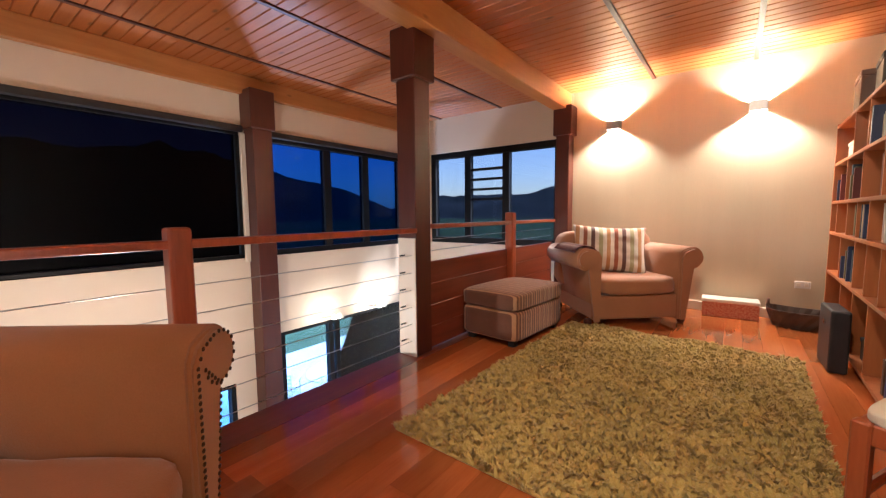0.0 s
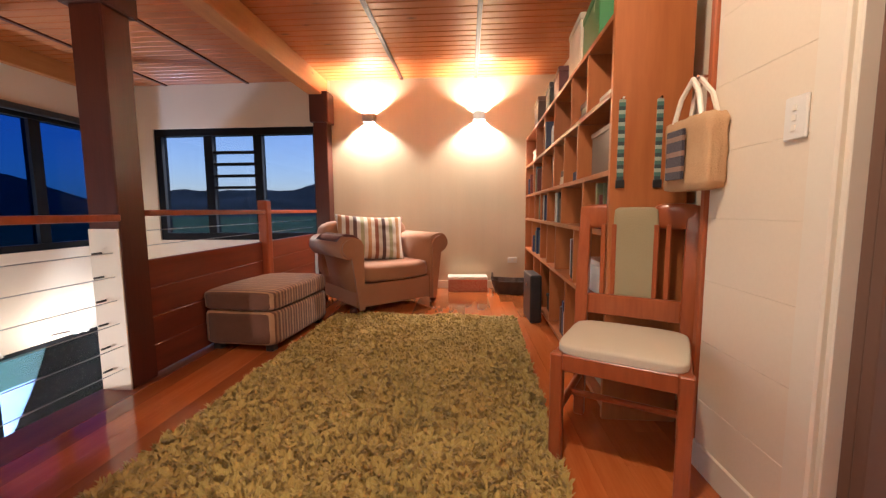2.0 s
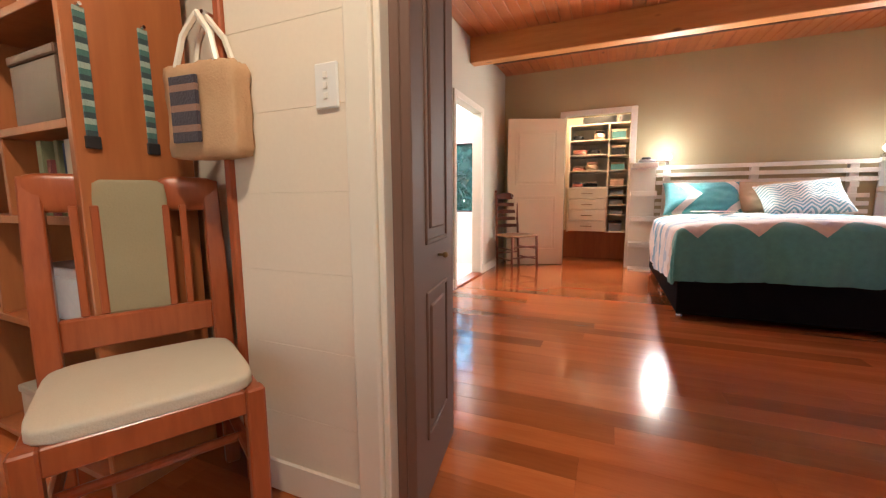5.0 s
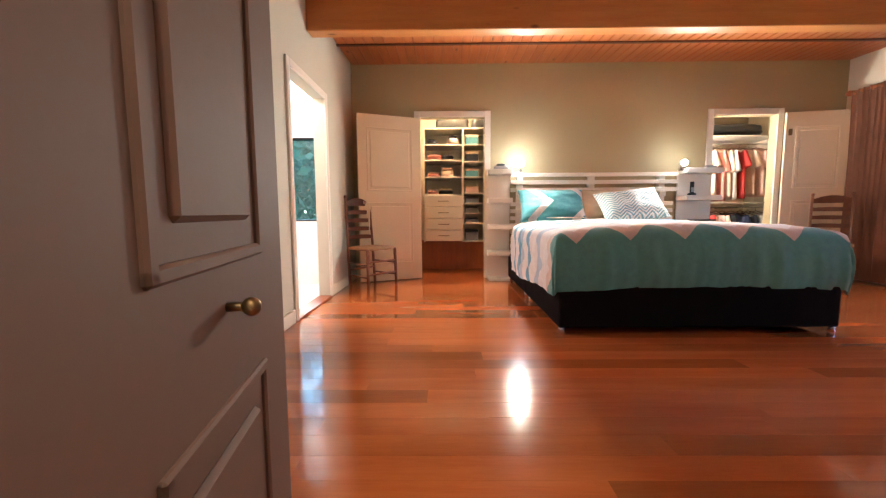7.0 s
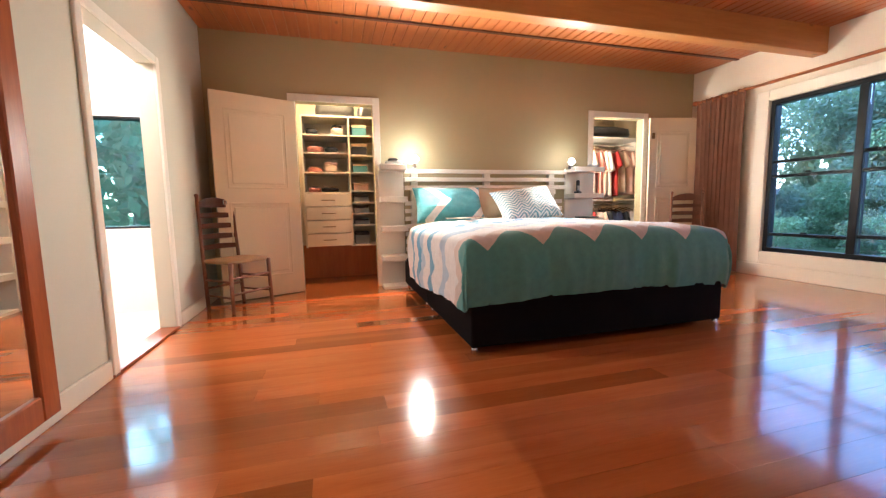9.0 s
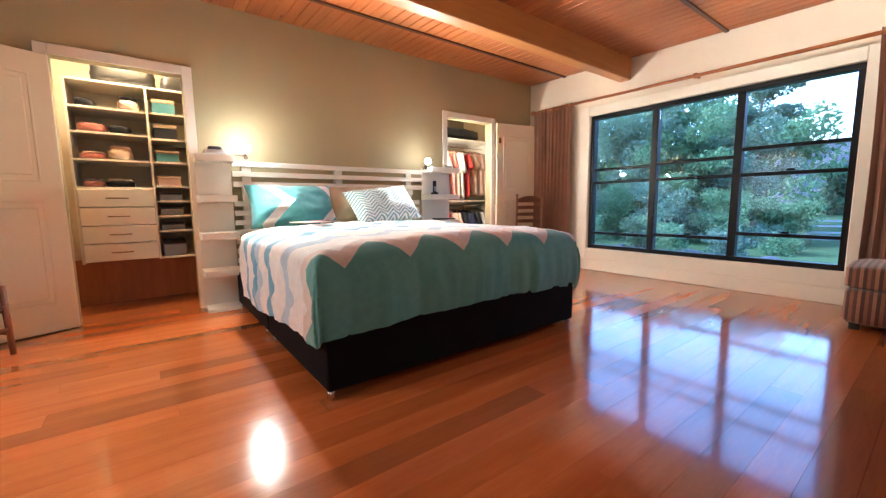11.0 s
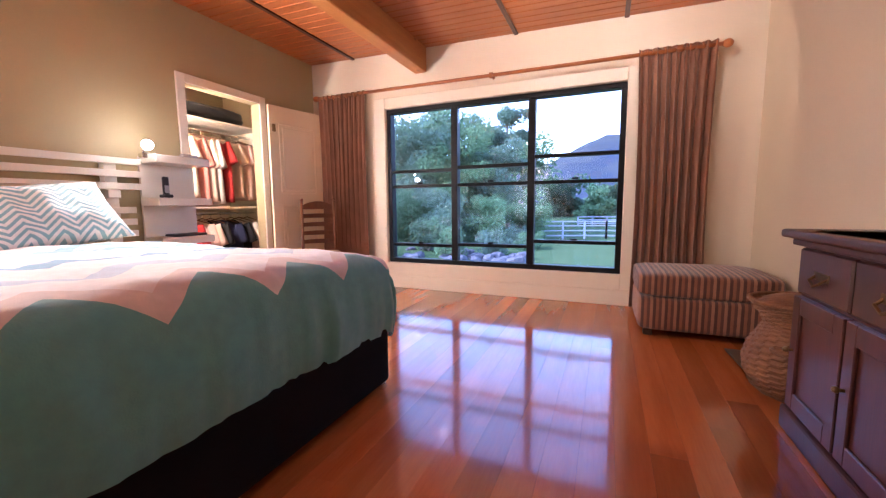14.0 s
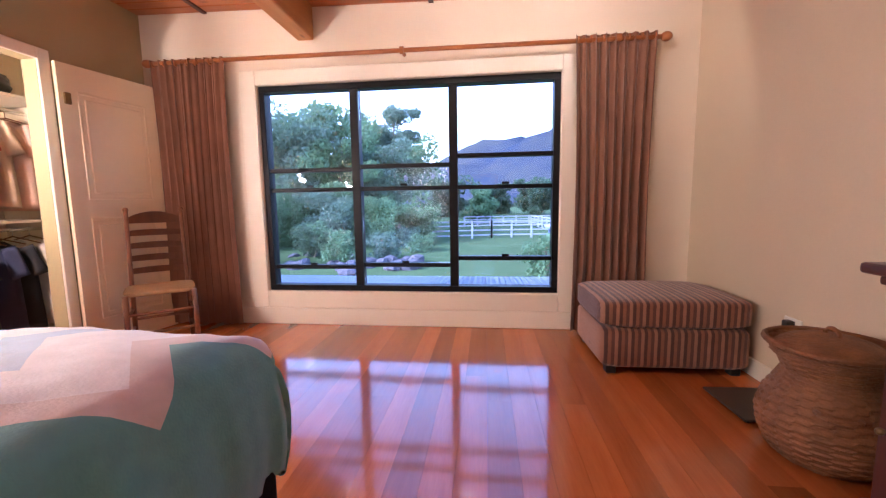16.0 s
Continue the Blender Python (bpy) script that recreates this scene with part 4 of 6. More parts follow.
# ---- chair beside the bookcase: facing -y before turning ----
t = thing("dining_chair", "orange timber chair with padded pale seat and fabric splat", "chair", (-5.17, -0.33, 0), -28)
for x in (-0.19, 0.19):
    part("front_leg", one(x - 0.021, x + 0.021, -0.215, -0.173, 0.0, 0.44, bevel=0.005), CHAIRW, t)
    bm = bmesh.new()
    rings = []
    for y, z, s in ((0.20, 0.0, 0.020), (0.185, 0.42, 0.024), (0.205, 0.70, 0.024), (0.245, 1.0, 0.021)):
        rings.append([bm.verts.new((x + sx * s, y + sy * s, z)) for sx, sy in ((-1, -1), (1, -1), (1, 1), (-1, 1))])
    for a, b in zip(rings, rings[1:]):
        for i in range(4):
            bm.faces.new((a[i], a[(i + 1) % 4], b[(i + 1) % 4], b[i]))
    bm.faces.new(rings[0][::-1])
    bm.faces.new(rings[-1])
    bmesh.ops.bevel(bm, geom=bm.edges[:], offset=0.004, segments=1, affect="EDGES")
    part("back_post", bm, CHAIRW, t)
    part("side_stretcher", rod(bmesh.new(), (x, -0.19, 0.20), (x, 0.19, 0.20), 0.014), CHAIRW, t)
    part("seat_rail", one(x - 0.014, x + 0.014, -0.18, 0.17, 0.385, 0.44, bevel=0.003), CHAIRW, t)
    for xx in (0.075, 0.115):
        s = 1 if x > 0 else -1
        part("slat", one(s * xx - 0.009, s * xx + 0.009, 0.195, 0.213, 0.60, 0.92, bevel=0.003), CHAIRW, t)
    part("shoulder", soft((0.135 * (1 if x > 0 else -1), 0.238, 0.955), (0.078, 0.022, 0.055), p=4, cuts=5), CHAIRW, t, "rounded top corner")
part("front_rail", one(-0.17, 0.17, -0.21, -0.18, 0.375, 0.44, bevel=0.004), CHAIRW, t)
part("back_rail", one(-0.17, 0.17, 0.18, 0.205, 0.36, 0.44, bevel=0.004), CHAIRW, t)
part("lower_back_rail", one(-0.168, 0.168, 0.185, 0.21, 0.505, 0.60, bevel=0.006), CHAIRW, t)
part("cross_stretcher", rod(bmesh.new(), (-0.19, 0.0, 0.20), (0.19, 0.0, 0.20), 0.014), CHAIRW, t)
part("seat_pad", soft((0, -0.01, 0.455), (0.198, 0.198, 0.030), p=7, cuts=9, puff=0.25), LINEN, t, "pale cream padded seat")
part("splat", soft((0, 0.218, 0.79), (0.08, 0.02, 0.205), p=12, cuts=7), KHAKI, t, "khaki upholstered splat")
t.scale = (1.12, 1.06, 1.0)   # a wide seat

# ---- on the end panel and the switch wall ----
STRAP = stripes("woven_strap", "Z", 0.05, [(0.06, 0.14, 0.11), (0.30, 0.36, 0.28), (0.03, 0.05, 0.05)])
for x in (-5.13, -4.97):
    t = thing("woven_strap", "green patterned woven strap hanging on the panel", "strap", (x, -0.10, 1.08), group="straps on the panel")
    part("band", one(-0.014, 0.014, -0.010, -0.003, 0.03, 0.38, bevel=0.002), STRAP, t)
    part("clip", one(-0.018, 0.018, -0.014, -0.002, 0.0, 0.035, bevel=0.002), DARK, t)
    part("hook", rod(bmesh.new(), (0, -0.018, 0.385), (0, 0.0, 0.385), 0.005), CHROME, t)
BAGC = material("hessian_bag", (0.58, 0.36, 0.19), (0.48, 0.28, 0.14), rough=0.85, scale=10, fine=150, bump=0.3)
t = thing("shopping_bag", "tan hessian bag with dark striped panel on a hook", "bag", (-4.975, -0.385, 1.05), 4)
part("body", soft((0, 0, 0.135), (0.036, 0.128, 0.13), p=18, cuts=8, wrinkle=0.010), BAGC, t)
BAGP = stripes("bag_bars", "Z", 0.055, [(0.03, 0.02, 0.03), (0.25, 0.13, 0.08), (0.03, 0.02, 0.03)])
part("striped_panel", one(-0.056, -0.044, -0.02, 0.08, 0.045, 0.225, bevel=0.002), BAGP, t, "dark striped panel")
for x in (-0.03, 0.03):
    part("handle", sweep(bmesh.new(), [(x, -0.075, 0.26), (x * 0.8, -0.05, 0.34), (x * 0.5, 0.0, 0.40), (x * 0.8, 0.05, 0.34), (x, 0.075, 0.26)], 0.009), TRIMW, t, "pale rope handle")
part("hook", rod(bmesh.new(), (0.0, 0.0, 0.41), (0.07, 0.0, 0.41), 0.006), CHROME, t)
t = thing("light_switch", "white four-gang light switch plate", "switch", (-4.926, -0.775, 1.225))
part("plate", one(-0.010, 0.0, -0.036, 0.036, -0.057, 0.057, bevel=0.003), PLASTIC, t)
for z in (-0.026, 0.0, 0.026):
    part("rocker", one(-0.0135, -0.010, -0.007, 0.007, z - 0.008, z + 0.008, bevel=0.001), WHITE, t)


# ---- bedroom: mirror ----
t = thing("wall_mirror", "tall mirror in a wide orange timber frame", "mirror", (-2.915, -0.02, 0.06))
for nm, q in (("stile", (-0.355, -0.255, 0.0, 1.71)), ("stile", (0.255, 0.355, 0.0, 1.71)), ("rail", (-0.255, 0.255, 0.0, 0.11)), ("rail", (-0.255, 0.255, 1.60, 1.71))):
    part(nm, one(q[0], q[1], -0.03, 0.0, q[2], q[3], bevel=0.006), CHAIRW, t)
part("mirror_glass", one(-0.256, 0.256, -0.014, -0.010, 0.105, 1.605), MIRROR, t)


def ladder_chair(loc, rz, label):
    """Facing -y before turning."""
    t = thing("ladderback_chair", label, "chair", loc, rz, "ladderback chairs")
    for x in (-0.185, 0.185):
        part("back_post", ball(rod(bmesh.new(), (x, 0.17, 0), (x * 0.94, 0.23, 1.03), 0.017, 0.014), (x * 0.94, 0.232, 1.04), 0.019, n=10), OAKDARK, t, smooth=True)
        part("front_leg", rod(bmesh.new(), (x * 1.12, -0.19, 0), (x * 1.08, -0.18, 0.45), 0.016, 0.019), OAKDARK, t, smooth=True)
        for z in (0.14, 0.28):
            part("side_stretcher", rod(bmesh.new(), (x * 1.1, -0.185, z), (x, 0.18, z), 0.010), OAKDARK, t)
    for z in (0.17, 0.31):
        part("front_stretcher", rod(bmesh.new(), (-0.205, -0.187, z), (0.205, -0.187, z), 0.011), OAKDARK, t)
    part("back_stretcher", rod(bmesh.new(), (-0.185, 0.182, 0.2), (0.185, 0.182, 0.2), 0.011), OAKDARK, t)
    for i in range(5):
        z = 0.56 + i * 0.097
        bm = bmesh.new()
        top, bot = [], []
        for k in range(9):
            u = -1 + k / 4
            yb = 0.20 + (z - 0.5) * 0.06 + 0.02 * (1 - u * u)
            hi = z + (0.030 + (0.05 * (1 - u * u) if i == 4 else 0.008 * (1 - u * u)))
            top.append(bm.verts.new((0.175 * u, yb, hi)))
            bot.append(bm.verts.new((0.175 * u, yb, z - 0.012)))
        for k in range(8):
            bm.faces.new((bot[k], bot[k + 1], top[k + 1], top[k]))
        bmesh.ops.solidify(bm, geom=bm.faces[:], thickness=0.012)
        part("ladder_slat", bm, OAKDARK, t)
    part("rush_seat", soft((0, -0.005, 0.452), (0.215, 0.195, 0.02), p=6, cuts=7), RUSH, t, "woven rush seat")
    return t


ladder_chair((-0.57, -0.32, 0), -40, "dark ladderback chair with rush seat before a white door")
ladder_chair((-0.54, -5.58, 0), 222, "dark ladderback chair with rush seat beside the curtain")

# ---- bed ----
bed = thing("bed", "king bed with black fabric base and slatted white head", "bed", (0, 0, 0))
part("base", one(-2.40, -1.275, -3.905, -1.97, 0.045, 0.34, bevel=0.015, seg=2), BEDBLK, bed)
part("base", one(-1.265, -0.16, -3.905, -1.97, 0.045, 0.34, bevel=0.015, seg=2), BEDBLK, bed)
part("mattress", one(-2.36, -0.18, -3.89, -1.99, 0.341, 0.60, bevel=0.05, seg=3), LINEN, bed)
for x in (-2.372, -1.37, -1.17, -0.25):
    for y in (-3.875, -1.995):
        part("castor", lathe([(0.014, 0.0), (0.024, 0.012), (0.018, 0.03), (0.022, 0.046)], 12, (x, y)), CHROME, bed)
head = thing("headboard", "white slatted timber headboard on the wall", "headboard", (0, 0, 0))
for i in range(11):
    z = 1.315 - i * 0.093 if i < 3 else 1.315 - 0.10 - i * 0.088
    y0, y1 = (-4.10, -2.0) if i < 3 else (-4.04, -2.0)
    part("slat", one(-0.105, -0.083, y0, y1, z - 0.024, z + 0.024, bevel=0.003), WHITE, head)
for y in (-2.12, -3.02, -3.90):
    part("upright", one(-0.083, -0.02, y - 0.04, y + 0.04, 0.0, 1.30, bevel=0.003), WHITE, head)
    part("upright_cap", one(-0.113, -0.083, y - 0.04, y + 0.04, 1.04, 1.10, bevel=0.003), WHITE, head)


def duvet_material():
    """Zigzag bands along the cloth's own length; teal at the foot."""
    m = stripes("duvet_print", "X", 2.4, [(0.1, 0.3, 0.3), (0.1, 0.3, 0.3)], bump=0.12, zig=-0.95, zig_period=0.185, zig_axis="Y", start=0.26)
    n, l = m.node_tree.nodes, m.node_tree.links
    uvn = n.new("ShaderNodeUVMap")
    uvn.uv_map = "cloth"
    l.new(uvn.outputs["UV"], next(q for q in n if q.bl_idname == "ShaderNodeSeparateXYZ").inputs[0])
    ramp = next(q for q in n if q.bl_idname == "ShaderNodeValToRGB")
    e = ramp.color_ramp.elements
    TEAL, PINKW, WHITEC, BLUE, PALE = (0.115, 0.325, 0.315), (0.64, 0.54, 0.50), (0.74, 0.72, 0.72), (0.12, 0.35, 0.54), (0.42, 0.54, 0.66)
    stops = ((0.0, TEAL), (0.235, PINKW), (0.275, WHITEC), (0.37, PALE), (0.42, WHITEC), (0.53, BLUE), (0.585, WHITEC), (0.65, PALE), (0.70, BLUE), (0.75, WHITEC), (0.82, BLUE), (0.87, WHITEC))
    while len(e) < len(stops):
        e.new(0.9)
    for q, (at, c) in zip(e, stops):
        q.position, q.color = at, (*c, 1)
    return m


bm = bmesh.new()
NX, NY = 96, 110
grid, cloth = {}, {}
xa, xb, ya, yb, top = -2.375, -0.62, -3.93, -1.95, 0.735
for i in range(NX + 1):
    for j in range(NY + 1):
        # lengths along the cloth, folding over foot and both sides
        u = -0.39 + (xb - xa + 0.39) * i / NX
        v = -0.42 + (yb - ya + 0.92) * j / NY
        over_f = max(0.0, -u)
        over_n, over_p = max(0.0, -v), max(0.0, v - (yb - ya))
        x = xa + max(0.0, u)
        y = ya + min(max(0.0, v), yb - ya)
        side = max(over_n, over_p)
        crown = 0.03 * math.sin(math.pi * min(1, max(0, (y - ya) / (yb - ya)))) + 0.012 * noise.noise((x * 3, y * 3, 2))
        z = top + crown - 0.055 * math.exp(-max(0, min(x - xa, y - ya, yb - y)) / 0.055)
        over = math.hypot(over_f, side)
        if over > 0:
            hang = min(over, 0.41 if over_f >= side else 0.47 - 0.05 * math.sin(x * 2.1))
            ax, ay = over_f / over, (side / over) * (1 if over_p else -1)
            along = y * abs(ax) + x * abs(ay)
            fold = 0.026 * noise.noise((along * 6.0, hang * 1.2, 1.0)) + 0.016 * noise.noise((along * 19, hang * 2, 4.0))
            puff = 0.042 * math.sin(min(1.0, hang / 0.44) * math.pi * 0.86) + fold * min(1.0, hang / 0.16)
            x -= ax * puff
            y += ay * puff * 0.75
            z -= hang * 0.97
        z += 0.016 * noise.noise((x * 1.6 + y * 1.1, (y - 0.7 * x) * 6.5, 5)) * min(1.0, 0.35 + max(0.0, u))
        z += 0.005 * noise.noise((x * 9, y * 9, 7)) + 0.004 * noise.noise((x * 22, y * 14, 3))
        grid[i, j] = bm.verts.new((x, y, z))
        cloth[grid[i, j]] = (u, v)
for i in range(NX):
    for j in range(NY):
        f = bm.faces.new((grid[i, j], grid[i + 1, j], grid[i + 1, j + 1], grid[i, j + 1]))
        f.smooth = True
uv = bm.loops.layers.uv.new("cloth")
for f in bm.faces:
    for lp in f.loops:
        lp[uv].uv = cloth[lp.vert]
bm.normal_update()
duvet = thing("duvet", "teal and white zigzag duvet draped over the bed", "duvet", (0, 0, 0))
part("cover", bm, duvet_material(), duvet)
PILLOWCASE = stripes("teal_chevron_case", "X", 0.52, [(0.09, 0.33, 0.37), (0.09, 0.33, 0.37), (0.74, 0.70, 0.66), (0.09, 0.33, 0.37), (0.09, 0.33, 0.37)], zig=1.0, zig_period=0.20, zig_axis="Z", start=0.62)
FINECASE = stripes("fine_chevron_case", "Z", 0.034, [(0.20, 0.38, 0.43), (0.72, 0.72, 0.70)], zig=0.7, zig_period=0.075, zig_axis="X")
BEIGE = material("beige_pillowcase", (0.50, 0.40, 0.27), (0.45, 0.36, 0.24), rough=0.9, scale=5, fine=200, bump=0.1)
for nm, mat, lb, m, hw in (("pillow", PILLOWCASE, "teal pillow with one white chevron against the headboard", pose(-0.34, -2.46, 0.925, 62 - 90, 0, -90), 0.37), ("pillow", BEIGE, "plain beige pillow behind the chevron pillow", pose(-0.29, -3.12, 0.92, -24, 0, -90), 0.33),
                           ("pillow", FINECASE, "white pillow with fine teal chevrons", pose(-0.46, -3.35, 0.92, -38, -6, -84), 0.36)):
    q = tagged(part(nm, pillow(hw + 0.03, 0.105, 0.22, hw * 7), mat), lb, "pillow", "pillows on the bed")
    q.matrix_world = m
t = thing("magazine", "open colourful magazine lying on the bed", "magazine", (-0.80, -2.50, 0.785), 20)
part("pages", one(-0.10, 0.10, -0.19, 0.19, 0.0, 0.008, bevel=0.002), PAPER, t)
part("cover", one(-0.102, 0.102, -0.192, 0.0, 0.0085, 0.0105), COVERS[3], t, "red printed cover")


# ---- bedside shelves, lamps and what lies on them ----
def bedside(name, y0, y1, levels, label, deep):
    t = thing(name, label, "shelf", (0, 0, 0))
    part("back_panel", one(-0.045, -0.021, y0, y1, 0.02 if len(levels) > 3 else 0.66, levels[0] + 0.02, bevel=0.002), WHITE, t)
    for z in levels:
        part("shelf", one(-deep, -0.045, y0 - 0.004, y1 + 0.004, z - 0.03, z + 0.03, bevel=0.003), WHITE, t)
    return t


bedside("bedside_shelf", -2.0, -1.715, (1.345, 0.995, 0.67, 0.34), "white floating bedside shelf tower", 0.26)
t = part("foot_panel", one(-0.26, -0.045, -1.995, -1.72, 0.0, 0.03, bevel=0.002), WHITE)
t.parent = bpy.data.objects["bedside_shelf"]
bedside("bedside_shelf", -4.55, -4.12, (1.345, 1.015, 0.70), "white floating bedside shelves", 0.26)
for y in (-2.10, -4.06):
    t = thing("bedside_lamp", "small white clip lamp glowing over the headboard", "lamp", (-0.20, y, 1.345), group="bedside lamps")
    part("clamp", one(-0.03, 0.02, -0.02, 0.02, -0.004, 0.03, bevel=0.003), CHROME, t)
    part("stem", rod(bmesh.new(), (0, 0, 0.03), (-0.06, 0, 0.10), 0.006), CHROME, t)
    s = 1 if y > -3 else -1
    part("clamp_arm", one(-0.012, 0.012, min(0, s * 0.13), max(0, s * 0.13), 0.0295, 0.040, bevel=0.002), CHROME, t)
    part("bulb", ball(bmesh.new(), (-0.075, 0, 0.088), 0.034, n=14), GLOW, t, "glowing bulb", smooth=True)
    part("reflector", lathe([(0.012, 0.0), (0.03, 0.008), (0.04, 0.03), (0.036, 0.03), (0.026, 0.012), (0.008, 0.006)], 18), WHITE, t).matrix_local = pose(-0.028, 0, 0.088, 0, -90, 0)
t = thing("cordless_phone", "black cordless phone standing in its cradle", "phone", (-0.15, -4.24, 1.045))
part("cradle", one(-0.04, 0.04, -0.035, 0.035, 0.0, 0.028, bevel=0.008), DARK, t)
part("handset", one(-0.013, 0.013, -0.024, 0.024, 0.02, 0.17, bevel=0.008), DARK, t)
part("keypad", one(-0.0155, -0.013, -0.017, 0.017, 0.04, 0.10), STEEL, t)
t = thing("trinket_clutter", "grey toy car and glass clutter on the shelf", "ornament", (-0.15, -1.88, 1.375))
part("body", soft((0, 0, 0.025), (0.035, 0.10, 0.025), p=4, cuts=4), STEEL, t)
part("cabin", soft((0, 0.01, 0.055), (0.028, 0.055, 0.022), p=4, cuts=4), DARK, t)
t = thing("glasses_case", "grey clutter lying on the bedside shelf", "case", (-0.15, -4.45, 1.375))
part("shell", soft((0, 0, 0.02), (0.03, 0.07, 0.02), p=4, cuts=4), STEEL, t)
t = thing("clock_tray", "dark tray on the lowest bedside shelf", "tray", (-0.15, -4.38, 0.73))
part("tray", one(-0.08, 0.08, -0.13, 0.13, 0.0, 0.02, bevel=0.006), DARK, t)


# ---- shelf wardrobe seen through the first opening ----
unit = thing("wardrobe_unit", "white shelf and drawer unit hung in the wardrobe", "cabinet", (0, 0, 0))
UX0, UX1 = 0.40, 0.85
MELA = material("cream_melamine", (0.74, 0.66, 0.54), (0.71, 0.63, 0.51), rough=0.35, scale=2)
for y in (-0.885, -1.425, -1.90):
    part("upright", one(UX0, UX1, y - 0.009, y + 0.009, 0.44, 2.00, bevel=0.001), MELA, unit)
part("unit_back", one(UX1, UX1 + 0.012, -1.91, -0.876, 0.44, 2.00), MELA, unit)
for z in (1.10, 1.34, 1.57, 1.78, 2.00):
    part("shelf", one(UX0 + 0.004, UX1, -1.416, -0.894, z - 0.009, z + 0.009, bevel=0.001), MELA, unit)
for z in (0.45, 0.70, 0.84, 0.98, 1.12, 1.34, 1.55, 1.78, 2.00):
    part("shelf", one(UX0 + 0.004, UX1, -1.891, -1.434, z - 0.009, z + 0.009, bevel=0.001), MELA, unit)
for i in range(4):
    z = 0.45 + i * 0.16
    d = part("drawer", one(UX0 - 0.014, UX0 + 0.40, -1.414, -0.897, z + 0.004, z + 0.156, bevel=0.003), MELA, unit)
    part("handle", sweep(bmesh.new(), [(UX0 - 0.014, -1.23, z + 0.08), (UX0 - 0.035, -1.22, z + 0.08), (UX0 - 0.035, -1.09, z + 0.08), (UX0 - 0.014, -1.08, z + 0.08)], 0.005), BRASS, d)
part("timber_skirt", one(0.83, 0.85, -1.95, -0.6, 0.0, 0.435), CASE, unit, "orange timber panel below the drawers")
CLOTH = [material("cloth_" + n, c, rough=0.9, scale=8, fine=150, bump=0.15, vary=0.2) for n, c in (("navy", (0.03, 0.035, 0.08)), ("black", (0.018, 0.017, 0.02)), ("coral", (0.60, 0.22, 0.17)), ("grey", (0.22, 0.22, 0.24)),
         ("pink", (0.72, 0.47, 0.38)), ("white", (0.70, 0.66, 0.60)), ("red", (0.50, 0.035, 0.03)), ("sand", (0.70, 0.53, 0.40)), ("teal", (0.10, 0.28, 0.32)))]
CN = ("navy", "black", "coral", "grey", "pink", "white", "red", "sand", "teal")
rw = random.Random(8)
for z in (1.11, 1.35, 1.58, 1.79):
    y = -0.93
    while y > -1.36:
        w = rw.uniform(0.12, 0.22)
        if y - w < -1.41:
            break
        h, hz = rw.choice((0, 1, 3, 0, 8, 4, 2, 7, 1)), rw.uniform(0.022, 0.050)
        if rw.random() < 0.82:
            t = thing("folded_garment", "%s folded garments on a wardrobe shelf" % CN[h], "clothes", (UX0 + 0.16, y - w / 2, z - 0.001), group="folded clothes")
            part("fold", soft((0, 0, hz), (0.14, w / 2, hz), p=3.5, cuts=6, wrinkle=0.02, freq=9), CLOTH[h], t)
            if rw.random() < 0.5:
                part("fold", soft((0.01, 0.0, hz * 2.3), (0.12, w / 2 * 0.9, hz * 0.5), p=3.5, cuts=5, wrinkle=0.015, freq=9), CLOTH[rw.randrange(9)], t)
        y -= w + 0.01
for z, hmax in ((0.46, 0.18), (0.71, 0.09), (0.85, 0.09), (0.99, 0.09), (1.13, 0.14), (1.35, 0.15), (1.56, 0.15), (1.79, 0.14)):
    k = rw.randrange(9) if z > 1.1 else rw.choice((0, 1, 3))
    h = hmax * rw.uniform(0.6, 0.95)
    t = thing("small_box", "%s small box in a wardrobe pigeonhole" % CN[k], "box", (UX0 + 0.15, -1.55, z - 0.001), group="pigeonhole boxes")
    part("body", one(-0.12, 0.12, -0.09, 0.09, 0, h * 0.75, bevel=0.006), CLOTH[k], t)
    part("lid", one(-0.122, 0.122, -0.092, 0.092, h * 0.75, h, bevel=0.006), CLOTH[7 if z > 1.1 else 1], t)
for y, w, h in ((-1.28, 0.46, 0.17), (-1.66, 0.22, 0.14)):
    t = thing("travel_bag", "black soft travel bag on top of the unit", "bag", (UX0 + 0.20, y, 2.009), group="bags on the wardrobe")
    part("body", soft((0, 0, h / 2), (0.16, w / 2, h / 2), p=5, cuts=6, wrinkle=0.012), DARK, t)
    part("handle", sweep(bmesh.new(), [(-0.05, -0.08, h - 0.01), (-0.05, -0.05, h + 0.03), (-0.05, 0.05, h + 0.03), (-0.05, 0.08, h - 0.01)], 0.008), DARK, t)

# ---- hanging wardrobe behind the second opening ----
hang = thing("hanging_rack", "white wardrobe shelf with two chrome clothes rails", "clothes rack", (0, 0, 0))
part("top_shelf", one(0.40, 0.95, -6.1, -3.45, 1.86, 1.88, bevel=0.002), MELA, hang)
part("corner_shelf", one(0.12, 0.40, -6.1, -5.76, 1.86, 1.88, bevel=0.002), MELA, hang)
part("side_panel", one(0.40, 0.95, -5.78, -5.76, 0.0, 1.86, bevel=0.002), MELA, hang)
part("side_panel", one(0.40, 0.95, -3.47, -3.45, 0.0, 1.86, bevel=0.002), MELA, hang)
part("mid_shelf", one(0.42, 0.95, -5.75, -3.48, 0.955, 0.975, bevel=0.002), MELA, hang)
for z in (1.79, 0.90):
    part("clothes_rail", rod(bmesh.new(), (0.62, -5.75, z), (0.62, -3.48, z), 0.013, n=12), CHROME, hang)
for z in (1.25, 1.55):
    part("cubby", one(0.40, 0.90, -6.05, -5.79, z, z + 0.016, bevel=0.001), MELA, hang)


